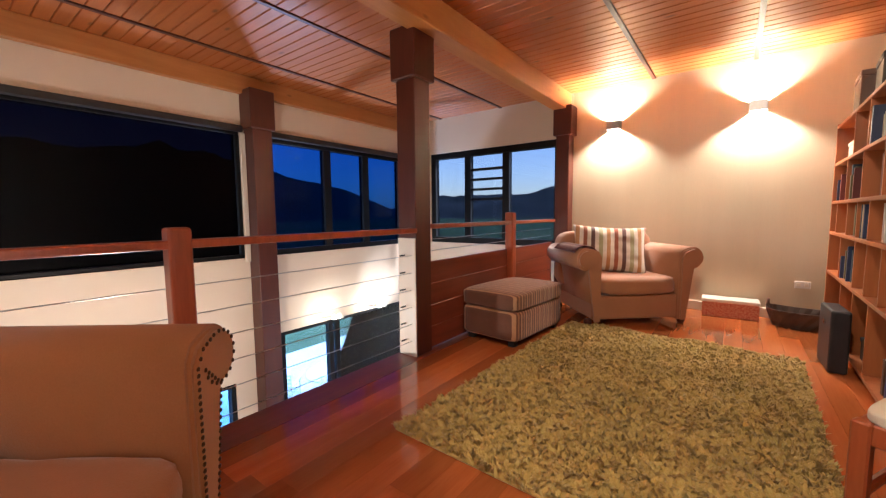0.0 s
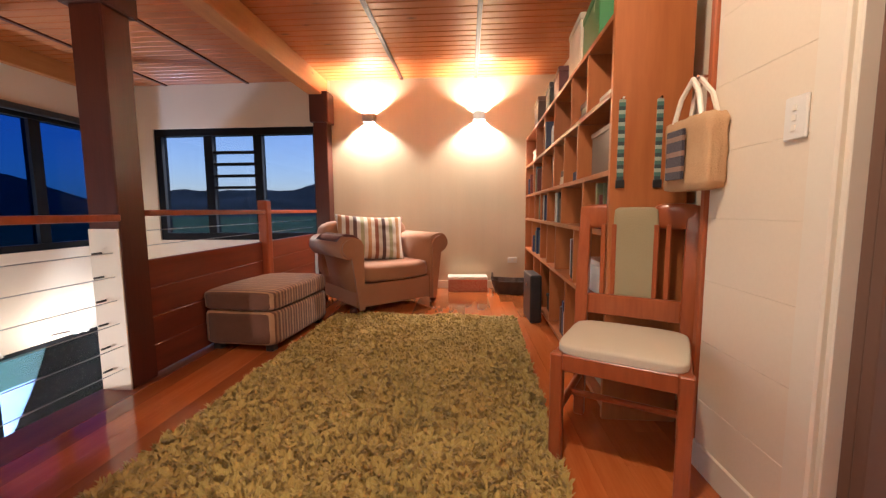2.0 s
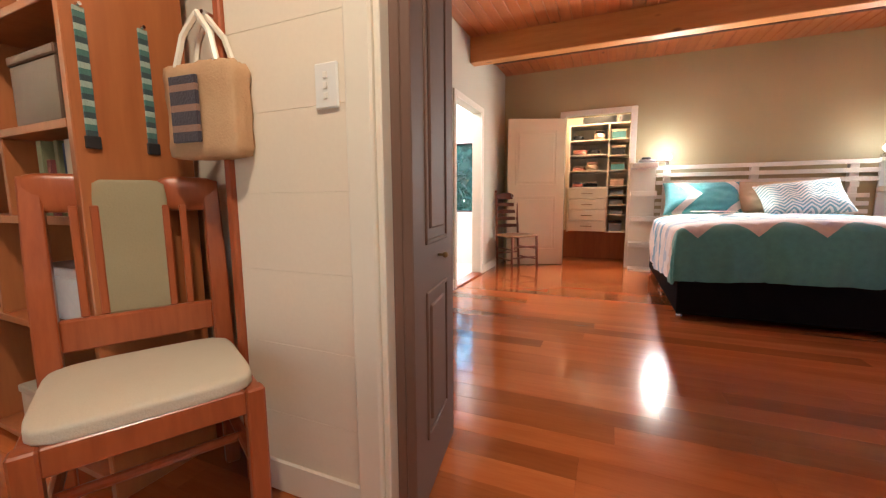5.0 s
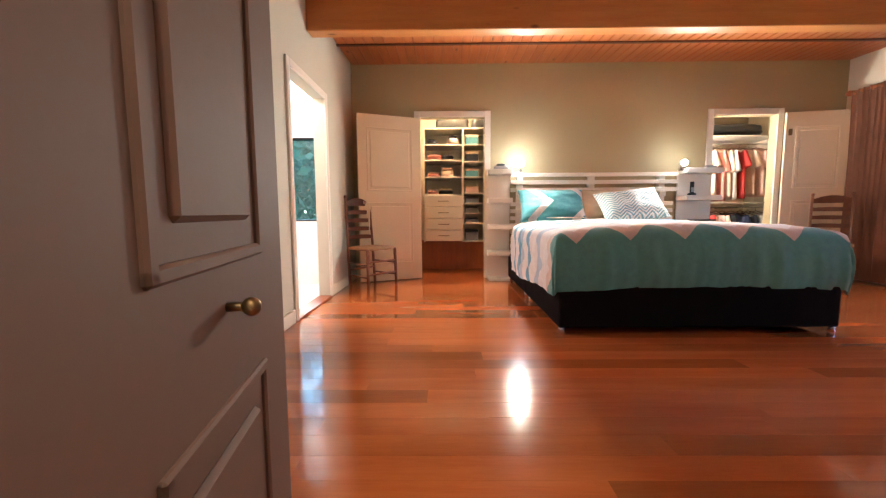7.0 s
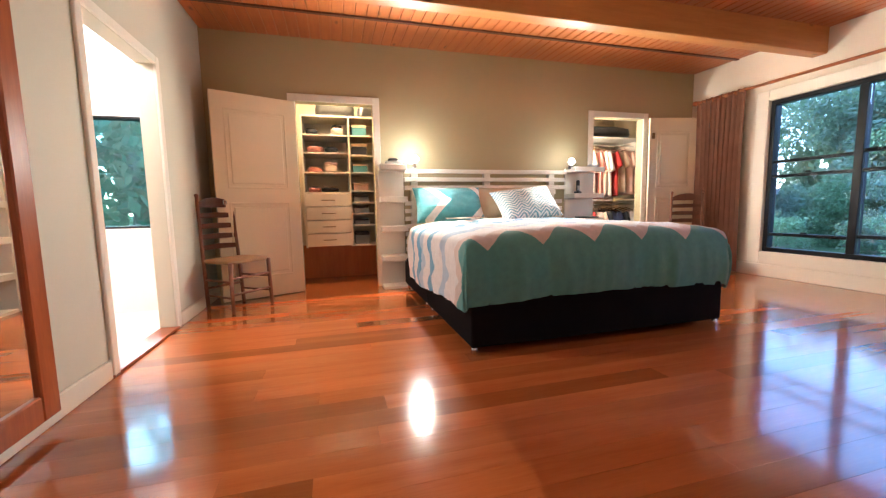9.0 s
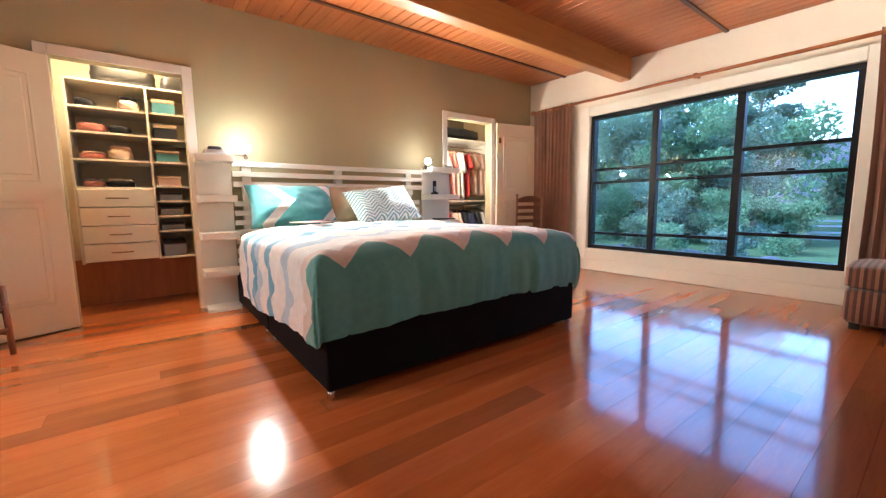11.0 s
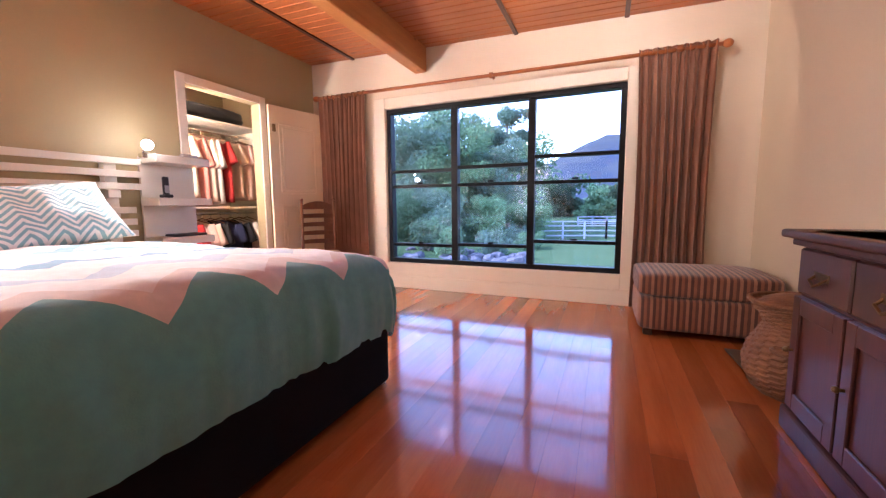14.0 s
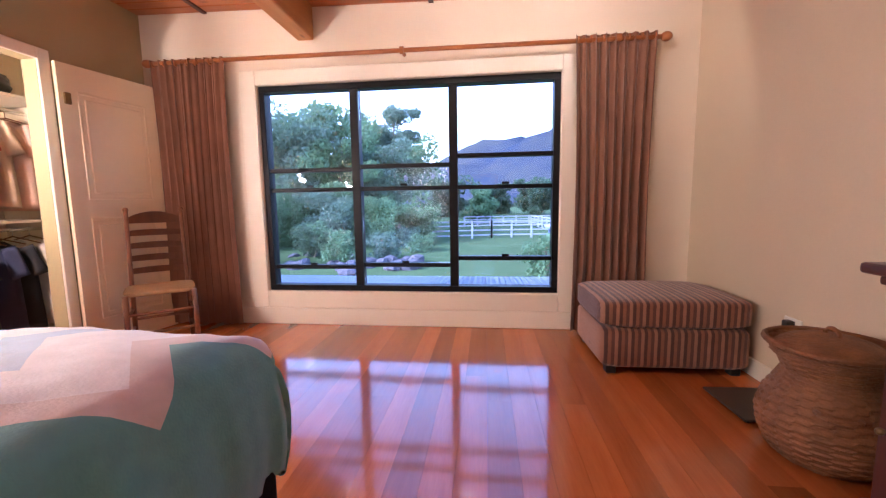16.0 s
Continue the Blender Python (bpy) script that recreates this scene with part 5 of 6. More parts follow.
def sweep_cone(p0, p1, r0, r1, seed):
    """A flattened, crumpled sleeve that widens to its cuff."""
    bm, rows = bmesh.new(), []
    p0, p1 = Vector(p0), Vector(p1)
    for i in range(7):
        q = i / 6
        c, r = p0.lerp(p1, q), r0 + (r1 - r0) * q
        row = []
        for j in range(14):
            a = 2 * math.pi * j / 14
            f = 1 + 0.14 * math.sin(3 * a + seed + q * 3)
            row.append(bm.verts.new((c.x + 0.75 * r * f * math.cos(a), c.y + 0.55 * r * f * math.sin(a), c.z + 0.3 * r * math.cos(a) * (1 if p1.x > 0 else -1))))
        rows.append(row)
    for a, b in zip(rows, rows[1:]):
        for j in range(14):
            bm.faces.new((a[j], b[j], b[(j + 1) % 14], a[(j + 1) % 14]))
    bm.faces.new(rows[0])
    bm.faces.new(rows[-1][::-1])
    bmesh.ops.recalc_face_normals(bm, faces=bm.faces[:])
    return bm


def garment(y, z, length, k, lb, rz):
    t = thing("hanging_shirt", lb, "shirt", (0.62, y, z), rz, "hanging clothes")
    bm = bmesh.new()
    rows = []
    s = rw.uniform(0, 9)
    for i in range(12):
        q = i / 11
        half = 0.055 + 0.155 * min(1, q / 0.13) ** 0.7 + 0.025 * q
        thick = 0.022 + 0.026 * min(1, q / 0.2) + 0.012 * q
        row = []
        for j in range(16):
            a = 2 * math.pi * j / 16
            fx = half * math.cos(a)
            fy = thick * math.sin(a) * (1 + 0.35 * math.sin(a * 3 + s)) + 0.022 * math.sin(fx * 34 + s) * q
            row.append(bm.verts.new((fx, fy, -0.07 - q * length - 0.03 * min(1, abs(fx) / 0.2) * (1 if q < 0.3 else 0) + 0.008 * math.sin(j + s) * (1 if i == 11 else 0))))
        rows.append(row)
    for a, b in zip(rows, rows[1:]):
        for j in range(16):
            f = bm.faces.new((a[j], b[j], b[(j + 1) % 16], a[(j + 1) % 16]))
            f.smooth = True
    bm.faces.new(rows[0])
    bm.faces.new(rows[-1][::-1])
    part("body", bm, CLOTH[k], t)
    for s2 in (-1, 1):
        sl = sweep_cone((s2 * 0.175, 0, -0.115), (s2 * 0.222, 0.012 * s2, -0.34 - 0.06 * (length > 0.69)), 0.050, 0.074, s + s2)
        part("sleeve", sl, CLOTH[k], t, smooth=True)
    part("hanger", sweep(bmesh.new(), [(-0.17, 0, -0.10), (0, 0, -0.045), (0.17, 0, -0.10)], 0.005), OAKDARK, t)
    part("hanger_hook", sweep(bmesh.new(), [(0, 0, -0.045), (0, 0, 0.0), (0.012, 0, 0.018), (0.0, 0, 0.02)], 0.0025), CHROME, t)


y = -4.42
for i in range(12):
    k = (7, 5, 4, 7, 7, 2, 7, 5, 6, 7, 4, 4)[i]
    garment(y, 1.785, 0.68 + rw.uniform(-0.05, 0.06), k, "%s shirt on a hanger on the upper rail" % CN[k], rw.uniform(12, 40))
    y -= rw.uniform(0.085, 0.135)
y = -4.42
for i in range(12):
    k = (1, 0, 6, 6, 6, 4, 7, 1, 0, 1, 5, 5)[i]
    garment(y, 0.895, 0.66 + rw.uniform(-0.04, 0.05), k, "%s jacket on a hanger on the lower rail" % CN[k], rw.uniform(12, 38))
    y -= rw.uniform(0.09, 0.13)
t = thing("travel_bag", "black bag on the shelf over the clothes", "bag", (0.66, -5.2, 1.881), group="bags on the wardrobe")
part("body", soft((0, 0, 0.085), (0.20, 0.40, 0.085), p=4.5, cuts=7, wrinkle=0.02), DARK, t)
t = thing("cardboard_carton", "brown cardboard carton on the wardrobe shelf", "box", (0.66, -4.55, 1.881), group="bags on the wardrobe")
part("carton", one(-0.17, 0.17, -0.22, 0.22, 0, 0.30, bevel=0.004), BAGC, t)


# ---- bedroom window: rod and curtains ----
rodt = thing("curtain_rod", "orange timber curtain rod with turned ends", "curtain rod", (0, 0, 0))
part("pole", rod(bmesh.new(), (-4.25, -6.08, 2.235), (-0.18, -6.08, 2.255), 0.017, n=14), CASE, rodt, smooth=True)
for x, z in ((-4.28, 2.235), (-0.15, 2.255)):
    part("finial", ball(bmesh.new(), (x, -6.08, z), 0.034, (1.2, 1, 1), n=14), CASE, rodt, smooth=True)
for x in (-3.95, -2.33, -0.6):
    part("bracket", rod(rod(bmesh.new(), (x, -6.175, 2.245), (x, -6.08, 2.245), 0.014), (x - 0.015, -6.08, 2.245), (x + 0.015, -6.08, 2.245), 0.028, n=14), CASE, rodt)


def curtain(x0, x1, label, seed):
    t = thing("curtain", label, "curtain", ((x0 + x1) / 2, -6.08, 0), group="bedroom curtains")
    bm = bmesh.new()
    w, n, m = x1 - x0, 150, 16
    rows = []
    for i in range(m + 1):
        q = i / m
        z = 2.275 - q * 2.25
        squeeze = 1.0 - 0.06 * math.sin(q * math.pi)
        row = []
        for j in range(n + 1):
            u = j / n
            ph = u * 2 * math.pi * (w / 0.070) + 1.5 * noise.noise((u * 4 + seed, q * 0.8, 0))
            amp = (0.031 + 0.014 * q) * (0.7 + 0.5 * noise.noise((u * 6, seed, q)))
            yy = amp * math.sin(ph) + 0.008 * math.sin(ph * 3.1 + q) * (1 - q)
            row.append(bm.verts.new(((u - 0.5) * w * squeeze + 0.006 * math.sin(ph * 2), yy, z)))
        rows.append(row)
    for a, b in zip(rows, rows[1:]):
        for j in range(n):
            f = bm.faces.new((a[j], b[j], b[j + 1], a[j + 1]))
            f.smooth = True
    c = part("cloth", bm, CURTAIN, t)
    for j in range(7):
        x = (j / 6 - 0.5) * (w - 0.04)
        part("ring", rod(bmesh.new(), (x - 0.004, 0, 2.245), (x + 0.004, 0, 2.245), 0.027, n=14), CASE, t)


curtain(-4.22, -3.64, "gathered taupe curtain hanging by the striped ottoman", 3)
curtain(-0.84, -0.19, "gathered taupe curtain hanging by the chair", 8)

# ---- dresser ----
dr = thing("dresser", "dark polished timber dresser with drawers and panel doors", "dresser", (-4.55, -3.62, 0))
D, L, HT = 0.385, 0.62, 0.855   # depth, half length, height
part("carcass", one(0.0, D - 0.025, -L + 0.03, L - 0.03, 0.08, HT - 0.035, bevel=0.004), DRESS, dr)
part("plinth", one(0.0, D + 0.005, -L, L, 0.0, 0.10, bevel=0.012, seg=2), DRESS, dr)
part("top", one(-0.0, D + 0.04, -L - 0.035, L + 0.035, HT - 0.035, HT, bevel=0.012, seg=3), DRESS, dr)
part("cornice", one(0.0, D + 0.01, -L, L, HT - 0.065, HT - 0.036, bevel=0.008, seg=2), DRESS, dr)
for y0, y1 in ((-0.58, -0.21), (-0.195, 0.195), (0.21, 0.58)):
    q = part("drawer", one(D - 0.03, D - 0.006, y0, y1, 0.60, 0.78, bevel=0.006), DRESS, dr)
    c = (y0 + y1) / 2
    part("drawer_pull", sweep(bmesh.new(), [(D - 0.006, c - 0.045, 0.69), (D + 0.015, c - 0.04, 0.672), (D + 0.018, c, 0.655), (D + 0.015, c + 0.04, 0.672), (D - 0.006, c + 0.045, 0.69)], 0.005), BRASS, q)
    part("back_plate", one(D - 0.007, D - 0.003, c - 0.055, c + 0.055, 0.675, 0.705, bevel=0.001), BRASS, q)
    q = part("panel_door", one(D - 0.03, D - 0.010, y0, y1, 0.115, 0.585, bevel=0.004), DRESS, dr)
    for nm, b in (("stile", (y0, y0 + 0.06, 0.115, 0.585)), ("stile", (y1 - 0.06, y1, 0.115, 0.585)), ("rail", (y0 + 0.06, y1 - 0.06, 0.115, 0.185)), ("rail", (y0 + 0.06, y1 - 0.06, 0.515, 0.585))):
        part(nm, one(D - 0.010, D + 0.002, *b, bevel=0.003), DRESS, q)
    part("knob", ball(rod(bmesh.new(), (D, y0 + 0.03, 0.36), (D + 0.02, y0 + 0.03, 0.36), 0.006), (D + 0.024, y0 + 0.03, 0.36), 0.012), BRASS, q)
LACE = material("cream_lace", (0.66, 0.55, 0.40), (0.55, 0.43, 0.30), rough=0.9, scale=40, fine=200, bump=0.4)
bm = bmesh.new()
ring = []
for i in range(120):
    y = -0.50 + i / 119.0
    ring.append((0.385 + 0.016 * abs(math.sin(i * 0.42)), y))
tv = [bm.verts.new((0.06, y, 0.0)) for _, y in ring]
bv = [bm.verts.new((x, y, 0.0)) for x, y in ring]
for i in range(119):
    bm.faces.new((tv[i], bv[i], bv[i + 1], tv[i + 1]))
bmesh.ops.solidify(bm, geom=bm.faces[:], thickness=-0.004)
lace = tagged(part("lace_runner", bm, LACE), "cream lace runner laid on the dresser top", "runner")
lace.matrix_world = pose(-4.55, -3.62, HT + 0.0005)

# ---- wicker urn basket with lid ----
t = thing("wicker_basket", "round honey wicker laundry basket with lid", "basket", (-4.343, -4.60, 0))
prof = [(0.15, 0.0), (0.185, 0.03), (0.215, 0.10), (0.225, 0.17), (0.205, 0.25), (0.165, 0.32), (0.145, 0.36), (0.165, 0.41), (0.205, 0.46), (0.212, 0.475), (0.195, 0.47), (0.15, 0.42)]
bm = bmesh.new()
rings = []
for k in range(110):
    u = k / 109 * (len(prof) - 1)
    i = min(int(u), len(prof) - 2)
    f = u - i
    r, z = prof[i][0] * (1 - f) + prof[i + 1][0] * f, prof[i][1] * (1 - f) + prof[i + 1][1] * f
    rings.append([bm.verts.new(((r + 0.003 * (1 if (j // 4 + k // 2) % 2 else -1)) * math.cos(2 * math.pi * j / 96), (r + 0.003 * (1 if (j // 4 + k // 2) % 2 else -1)) * math.sin(2 * math.pi * j / 96), z)) for j in range(96)])
for a, b in zip(rings, rings[1:]):
    for j in range(96):
        bm.faces.new((a[j], a[(j + 1) % 96], b[(j + 1) % 96], b[j]))
bm.faces.new(rings[0][::-1])
part("body", bm, WICKER, t)
bm = bmesh.new()
rings = []
for k in range(24):
    q = k / 23
    r, z = 0.185 * math.cos(q * math.pi / 2) + 0.002, 0.425 + 0.09 * math.sin(q * math.pi / 2)
    rings.append([bm.verts.new(((r + 0.003 * ((j // 2 + k) % 2)) * math.cos(2 * math.pi * j / 72), (r + 0.003 * ((j // 2 + k) % 2)) * math.sin(2 * math.pi * j / 72), z)) for j in range(72)])
for a, b in zip(rings, rings[1:]):
    for j in range(72):
        bm.faces.new((a[j], a[(j + 1) % 72], b[(j + 1) % 72], b[j]))
lid = part("lid", bm, WICKER, t)
part("lid_loop", sweep(bmesh.new(), [(0.0, 0.035 * math.cos(radians(a)), 0.51 + 0.03 * math.sin(radians(a))) for a in range(0, 181, 30)], 0.008), WICKER, lid)
part("rim", sweep(bmesh.new(), [(0.208 * math.cos(radians(a)), 0.208 * math.sin(radians(a)), 0.475) for a in range(0, 361, 15)], 0.012), WICKER, t)
for s in (0, 180):
    c, sn = math.cos(radians(s + 60)), math.sin(radians(s + 60))
    part("side_handle", sweep(bmesh.new(), [((0.21 + 0.05 * math.sin(radians(a))) * c - 0.06 * math.cos(radians(a)) * sn, (0.21 + 0.05 * math.sin(radians(a))) * sn + 0.06 * math.cos(radians(a)) * c, 0.27) for a in range(0, 181, 30)], 0.010), WICKER, t)
# bathroom scale, socket with plug and cord
t = thing("bathroom_scale", "flat dark bathroom scale on the floor", "scale", (-4.33, -4.99, 0), 2)
part("plate", one(-0.15, 0.15, -0.17, 0.17, 0.012, 0.024, bevel=0.004), material("scale_plate", (0.09, 0.07, 0.055), (0.07, 0.055, 0.045), rough=0.35), t)
for x in (-0.12, 0.12):
    for y in (-0.14, 0.14):
        part("foot", rod(bmesh.new(), (x, y, 0), (x, y, 0.013), 0.012), DARK, t)
t = thing("wall_socket", "white socket with black plug and trailing cord", "socket", (-4.57, -5.10, 0.40))
part("plate", one(0.0, 0.010, -0.058, 0.058, -0.036, 0.036, bevel=0.003), PLASTIC, t)
part("plug", one(0.010, 0.05, -0.02, 0.025, -0.03, 0.025, bevel=0.006), DARK, t)
part("cord", sweep(bmesh.new(), [(0.045, 0.0, -0.02), (0.05, 0.02, -0.12), (0.06, 0.10, -0.24), (0.05, 0.22, -0.36), (0.05, 0.34, -0.393)], 0.004), DARK, t)

# ---- lower level: deck with table and chairs, wall lights ----
structure("deck_below", one(-15.5, -10.34, -6.0, 6.0, -2.95, -2.72), STONEW, "pale deck outside the sliding door", "deck")
for y in (1.05, 1.85):
    t = thing("wall_light", "small white wall light over the sliding door", "wall lamp", (-10.2, y, -0.30), group="lights over the sliding door")
    part("arm", rod(bmesh.new(), (0.0, 0, 0), (0.20, 0.14, 0.03), 0.008), CHROME, t)
    part("shade", lathe([(0.02, 0.06), (0.05, 0.03), (0.06, 0.0), (0.055, 0.0), (0.04, 0.03), (0.015, 0.05)], 16, (0.20, 0.14)), WHITE, t)
    part("bulb", ball(bmesh.new(), (0.27, 0.0, 0.05), 0.03, n=10), GLOW, t, "glowing bulb")
t = thing("deck_table", "round white deck table", "table", (-12.0, 2.55, -2.72))
part("tabletop", lathe([(0.50, 0.70), (0.53, 0.71), (0.53, 0.73), (0.50, 0.74)], 32), WHITE, t)
part("pedestal", lathe([(0.22, 0.0), (0.05, 0.05), (0.04, 0.66), (0.10, 0.70)], 16), WHITE, t)
for x, y, rz in ((-12.55, 1.85, 220), (-11.35, 2.1, 130), (-11.9, 3.35, 0)):
    t = thing("deck_chair", "white slatted deck chair beside the round table", "chair", (x, y, -2.72), rz, "deck chairs")
    for cx in (-0.21, 0.21):
        part("front_leg", rod(bmesh.new(), (cx, -0.2, 0), (cx, -0.2, 0.62), 0.016), WHITE, t)
        part("back_leg", rod(bmesh.new(), (cx, 0.22, 0), (cx, 0.30, 0.88), 0.016), WHITE, t)
        part("armrest", one(cx - 0.03, cx + 0.03, -0.24, 0.26, 0.61, 0.635, bevel=0.005), WHITE, t)
    for i in range(6):
        part("seat_slat", one(-0.21, 0.21, -0.2 + i * 0.07, -0.15 + i * 0.07, 0.41, 0.428), WHITE, t)
        part("back_slat", one(-0.2, 0.2, 0.245, 0.262, 0.46 + i * 0.07, 0.505 + i * 0.07), WHITE, t)


# ---- outdoors ----
GRASS = material("lawn", (0.075, 0.115, 0.05), (0.05, 0.085, 0.035), spec=0.05, rough=0.95, scale=0.6, fine=9, bump=0.2)
LEAF = [material("foliage_" + n, a, b, rough=0.7, scale=3, vary=0.0, spec=0.3) for n, a, b in (("green", (0.13, 0.235, 0.12), (0.08, 0.155, 0.08)), ("grey_green", (0.155, 0.23, 0.19), (0.10, 0.155, 0.125)), ("dark", (0.055, 0.09, 0.065), (0.03, 0.06, 0.04)))]
for m in LEAF:
    # thin leaves let part of the light through
    nn, ll = m.node_tree.nodes, m.node_tree.links
    thin, both = nn.new("ShaderNodeBsdfTranslucent"), nn.new("ShaderNodeMixShader")
    thin.inputs["Color"].default_value = (0.19, 0.29, 0.14, 1)
    both.inputs[0].default_value = 0.35
    ll.new(nn["Principled BSDF"].outputs[0], both.inputs[1])
    ll.new(thin.outputs[0], both.inputs[2])
    ll.new(both.outputs[0], nn["Material Output"].inputs["Surface"])
BARK = material("gum_bark", (0.30, 0.24, 0.18), (0.16, 0.12, 0.09), rough=0.9, scale=4, stretch=(4, 4, 0.6), fine=30, bump=0.4)
ROCK = material("garden_rock", (0.11, 0.105, 0.12), (0.055, 0.05, 0.062), rough=0.9, scale=5, fine=30, bump=0.5)
# bluish distance haze is mixed into this colour; the paler patches are clearings
HILL = material("hazy_far_hill", (0.026, 0.038, 0.062), (0.065, 0.07, 0.07), spec=0.0, rough=1.0, scale=0.016, fine=0.2, contrast=0.16)
# dusk shade put into the colour: near-black slopes as silhouettes against the sky
HILL_DUSK = material("dusk_silhouette_slope", (0.010, 0.014, 0.012), (0.018, 0.022, 0.018), rough=1.0, scale=0.03, fine=0.3)
GZ, LOW = -2.0, -3.2
bm = bmesh.new()
n = 70
gv = {}
for i in range(n + 1):
    for j in range(n + 1):
        # finer near the house, out to the horizon
        u, v = (i / n - 0.5) * 2, (j / n - 0.5) * 2
        x, y = 900 * u * abs(u) ** 1.6, 900 * v * abs(v) ** 1.6
        r = math.hypot(x, y)
        rise = 0.0 if r < 20 else min(1.0, (r - 20) / 60) * 1.2 * noise.noise((x * 0.012, y * 0.012, 0)) + 1.4 * min(1, max(0, -y - 18) / 40)
        up = min(1.0, max(0.0, (-y - 9.0) / 3.0))
        gv[i, j] = bm.verts.new((x, y, LOW + (GZ - LOW) * up + rise))
for i in range(n):
    for j in range(n):
        bm.faces.new((gv[i, j], gv[i + 1, j], gv[i + 1, j + 1], gv[i, j + 1])).smooth = True
structure("ground", bm, GRASS, "green lawn and paddock round the house", "ground")


def hill(name, cx, cy, rx, ry, h, seed, label, mat):
    bm = bmesh.new()
    n = 48
    vs = {}
    for i in range(n + 1):
        for j in range(n + 1):
            u, v = (i / n - 0.5) * 2, (j / n - 0.5) * 2
            d = max(0.0, 1 - (u * u + v * v)) ** 1.2
            q = 0.75 + 0.28 * noise.noise((u * 2.5 + seed, v * 2.5, 0)) + 0.16 * noise.noise((u * 9 + seed, v * 9, 3)) + 0.05 * noise.noise((u * 30, v * 30, seed))
            vs[i, j] = bm.verts.new((cx + u * rx, cy + v * ry, LOW - 1 + h * d * q))
    for i in range(n):
        for j in range(n):
            bm.faces.new((vs[i, j], vs[i + 1, j], vs[i + 1, j + 1], vs[i, j + 1])).smooth = True
    return structure(name, bm, mat, label, "hill")


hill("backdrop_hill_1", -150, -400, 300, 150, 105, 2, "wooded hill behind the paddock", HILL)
hill("backdrop_hill_2", -420, 100, 170, 330, 78, 7, "dark hill range across the valley", HILL_DUSK)
hill("backdrop_hill_3", -180, 460, 330, 160, 44, 5, "dark hill range beyond the end windows", HILL_DUSK)
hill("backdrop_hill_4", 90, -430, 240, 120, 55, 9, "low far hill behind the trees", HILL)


def tree(name, x, y, h, trunk_h, spread, leaves, mat, seed, label, open_crown=0.0, leaf=0.16, gz=None):
    rnd = random.Random(seed)
    z0 = GZ - 0.1 if gz is None else gz
    t = thing(name, label, "tree", (x, y, z0), group="trees")
    bm = bmesh.new()
    lean = (rnd.uniform(-0.05, 0.05), rnd.uniform(-0.05, 0.05))
    tops = []
    p0, r0 = Vector((0, 0, 0)), 0.018 * h + 0.05
    steps = 5
    for i in range(steps):
        p1 = p0 + Vector((lean[0] * h / steps + rnd.uniform(-0.15, 0.15), lean[1] * h / steps + rnd.uniform(-0.15, 0.15), h * 0.85 / steps))
        rod(bm, p0, p1, r0, r0 * 0.78, n=8)
        if p1.z > trunk_h:
            for k in range(4):
                a = rnd.uniform(0, 6.283)
                e = p1 + Vector((math.cos(a), math.sin(a), rnd.uniform(0.1, 0.7))) * spread * rnd.uniform(0.45, 0.95)
                rod(bm, p1, e, r0 * 0.35, r0 * 0.1, n=5)
                tops.append(e)
                tops.append(p1.lerp(e, 0.55))
        p0, r0 = p1, r0 * 0.78
    tops.append(p0)
    part("trunk", bm, BARK, t)
    rs = np.random.RandomState(seed)
    per = leaves // len(tops)
    vs, fs = [], []
    for c in tops:
        rad = spread * rnd.uniform(0.30, 0.52) * (1 - open_crown * 0.4)
        d = rs.normal(0, 1, (per, 3))
        d /= np.linalg.norm(d, axis=1)[:, None]
        pos = np.array(c)[None] + d * (rs.uniform(0.25, 1, (per, 1)) ** 0.6) * rad * np.array([1, 1, 0.72])
        a1 = rs.normal(0, 1, (per, 3))
        a1 /= np.linalg.norm(a1, axis=1)[:, None]
        a2 = np.cross(a1, rs.normal(0, 1, (per, 3)))
        a2 /= np.linalg.norm(a2, axis=1)[:, None]
        s = leaf * rs.uniform(0.6, 1.5, (per, 1))
        b = len(vs)
        quad = np.stack([pos - a1 * s, pos + a2 * s * 0.45, pos + a1 * s, pos - a2 * s * 0.45], 1)
        vs += quad.reshape(-1, 3).tolist()
        fs += (np.arange(per)[:, None] * 4 + np.arange(4)[None] + b).tolist()
    me = bpy.data.meshes.new("crown")
    me.from_pydata(vs, [], fs)
    me.materials.append(mat)
    o = new("crown", me)
    o.parent = t
    return t


# trees in front of the bedroom window: dense on its +x side, tall gums in the middle
for i, (x, y, h, th, sp, lv, k, op, lf) in enumerate(((7.4, -31, 7.4, 1.0, 3.0, 15000, 0, 0, 0.12), (11.1, -32, 8.6, 1.5, 3.6, 14000, 1, 0, 0.14), (16.1, -24, 7.0, 1.2, 3.4, 13000, 0, 0, 0.12), (23.3, -27, 8.5, 1.5, 4.2, 12000, 1, 0, 0.16), (5.8, -33, 7.5, 2.0, 2.6, 12000, 1, 0.2, 0.12), (4.8, -37, 12.2, 3.0, 2.5, 12000, 1, 0.6, 0.12),
                                                    (8.0, -40, 11.5, 4.0, 3.6, 9000, 1, 0.5, 0.15), (10.8, -36, 10, 3, 4.5, 8000, 0, 0, 0.24), (-2.2, -46, 4.6, 0.8, 1.8, 3500, 0, 0.1, 0.2), 
                                                    (-4.2, -70, 5.2, 1.0, 3.0, 4000, 2, 0, 0.3), (-10.4, -66, 5.6, 1.0, 3.4, 4000, 2, 0, 0.3), (15.8, -36, 10, 2, 4.2, 9000, 2, 0, 0.18), (9, -56, 11, 3, 5, 5000, 0, 0, 0.3), (2.4, -62, 6, 1, 3.5, 4500, 2, 0, 0.3))):
    tree("gum_tree", x, y, h, th, sp, lv, LEAF[k], 20 + i, ("tall open-crowned gum tree behind the garden" if op > 0.3 else "leafy green garden tree beyond the lawn"), op, lf)
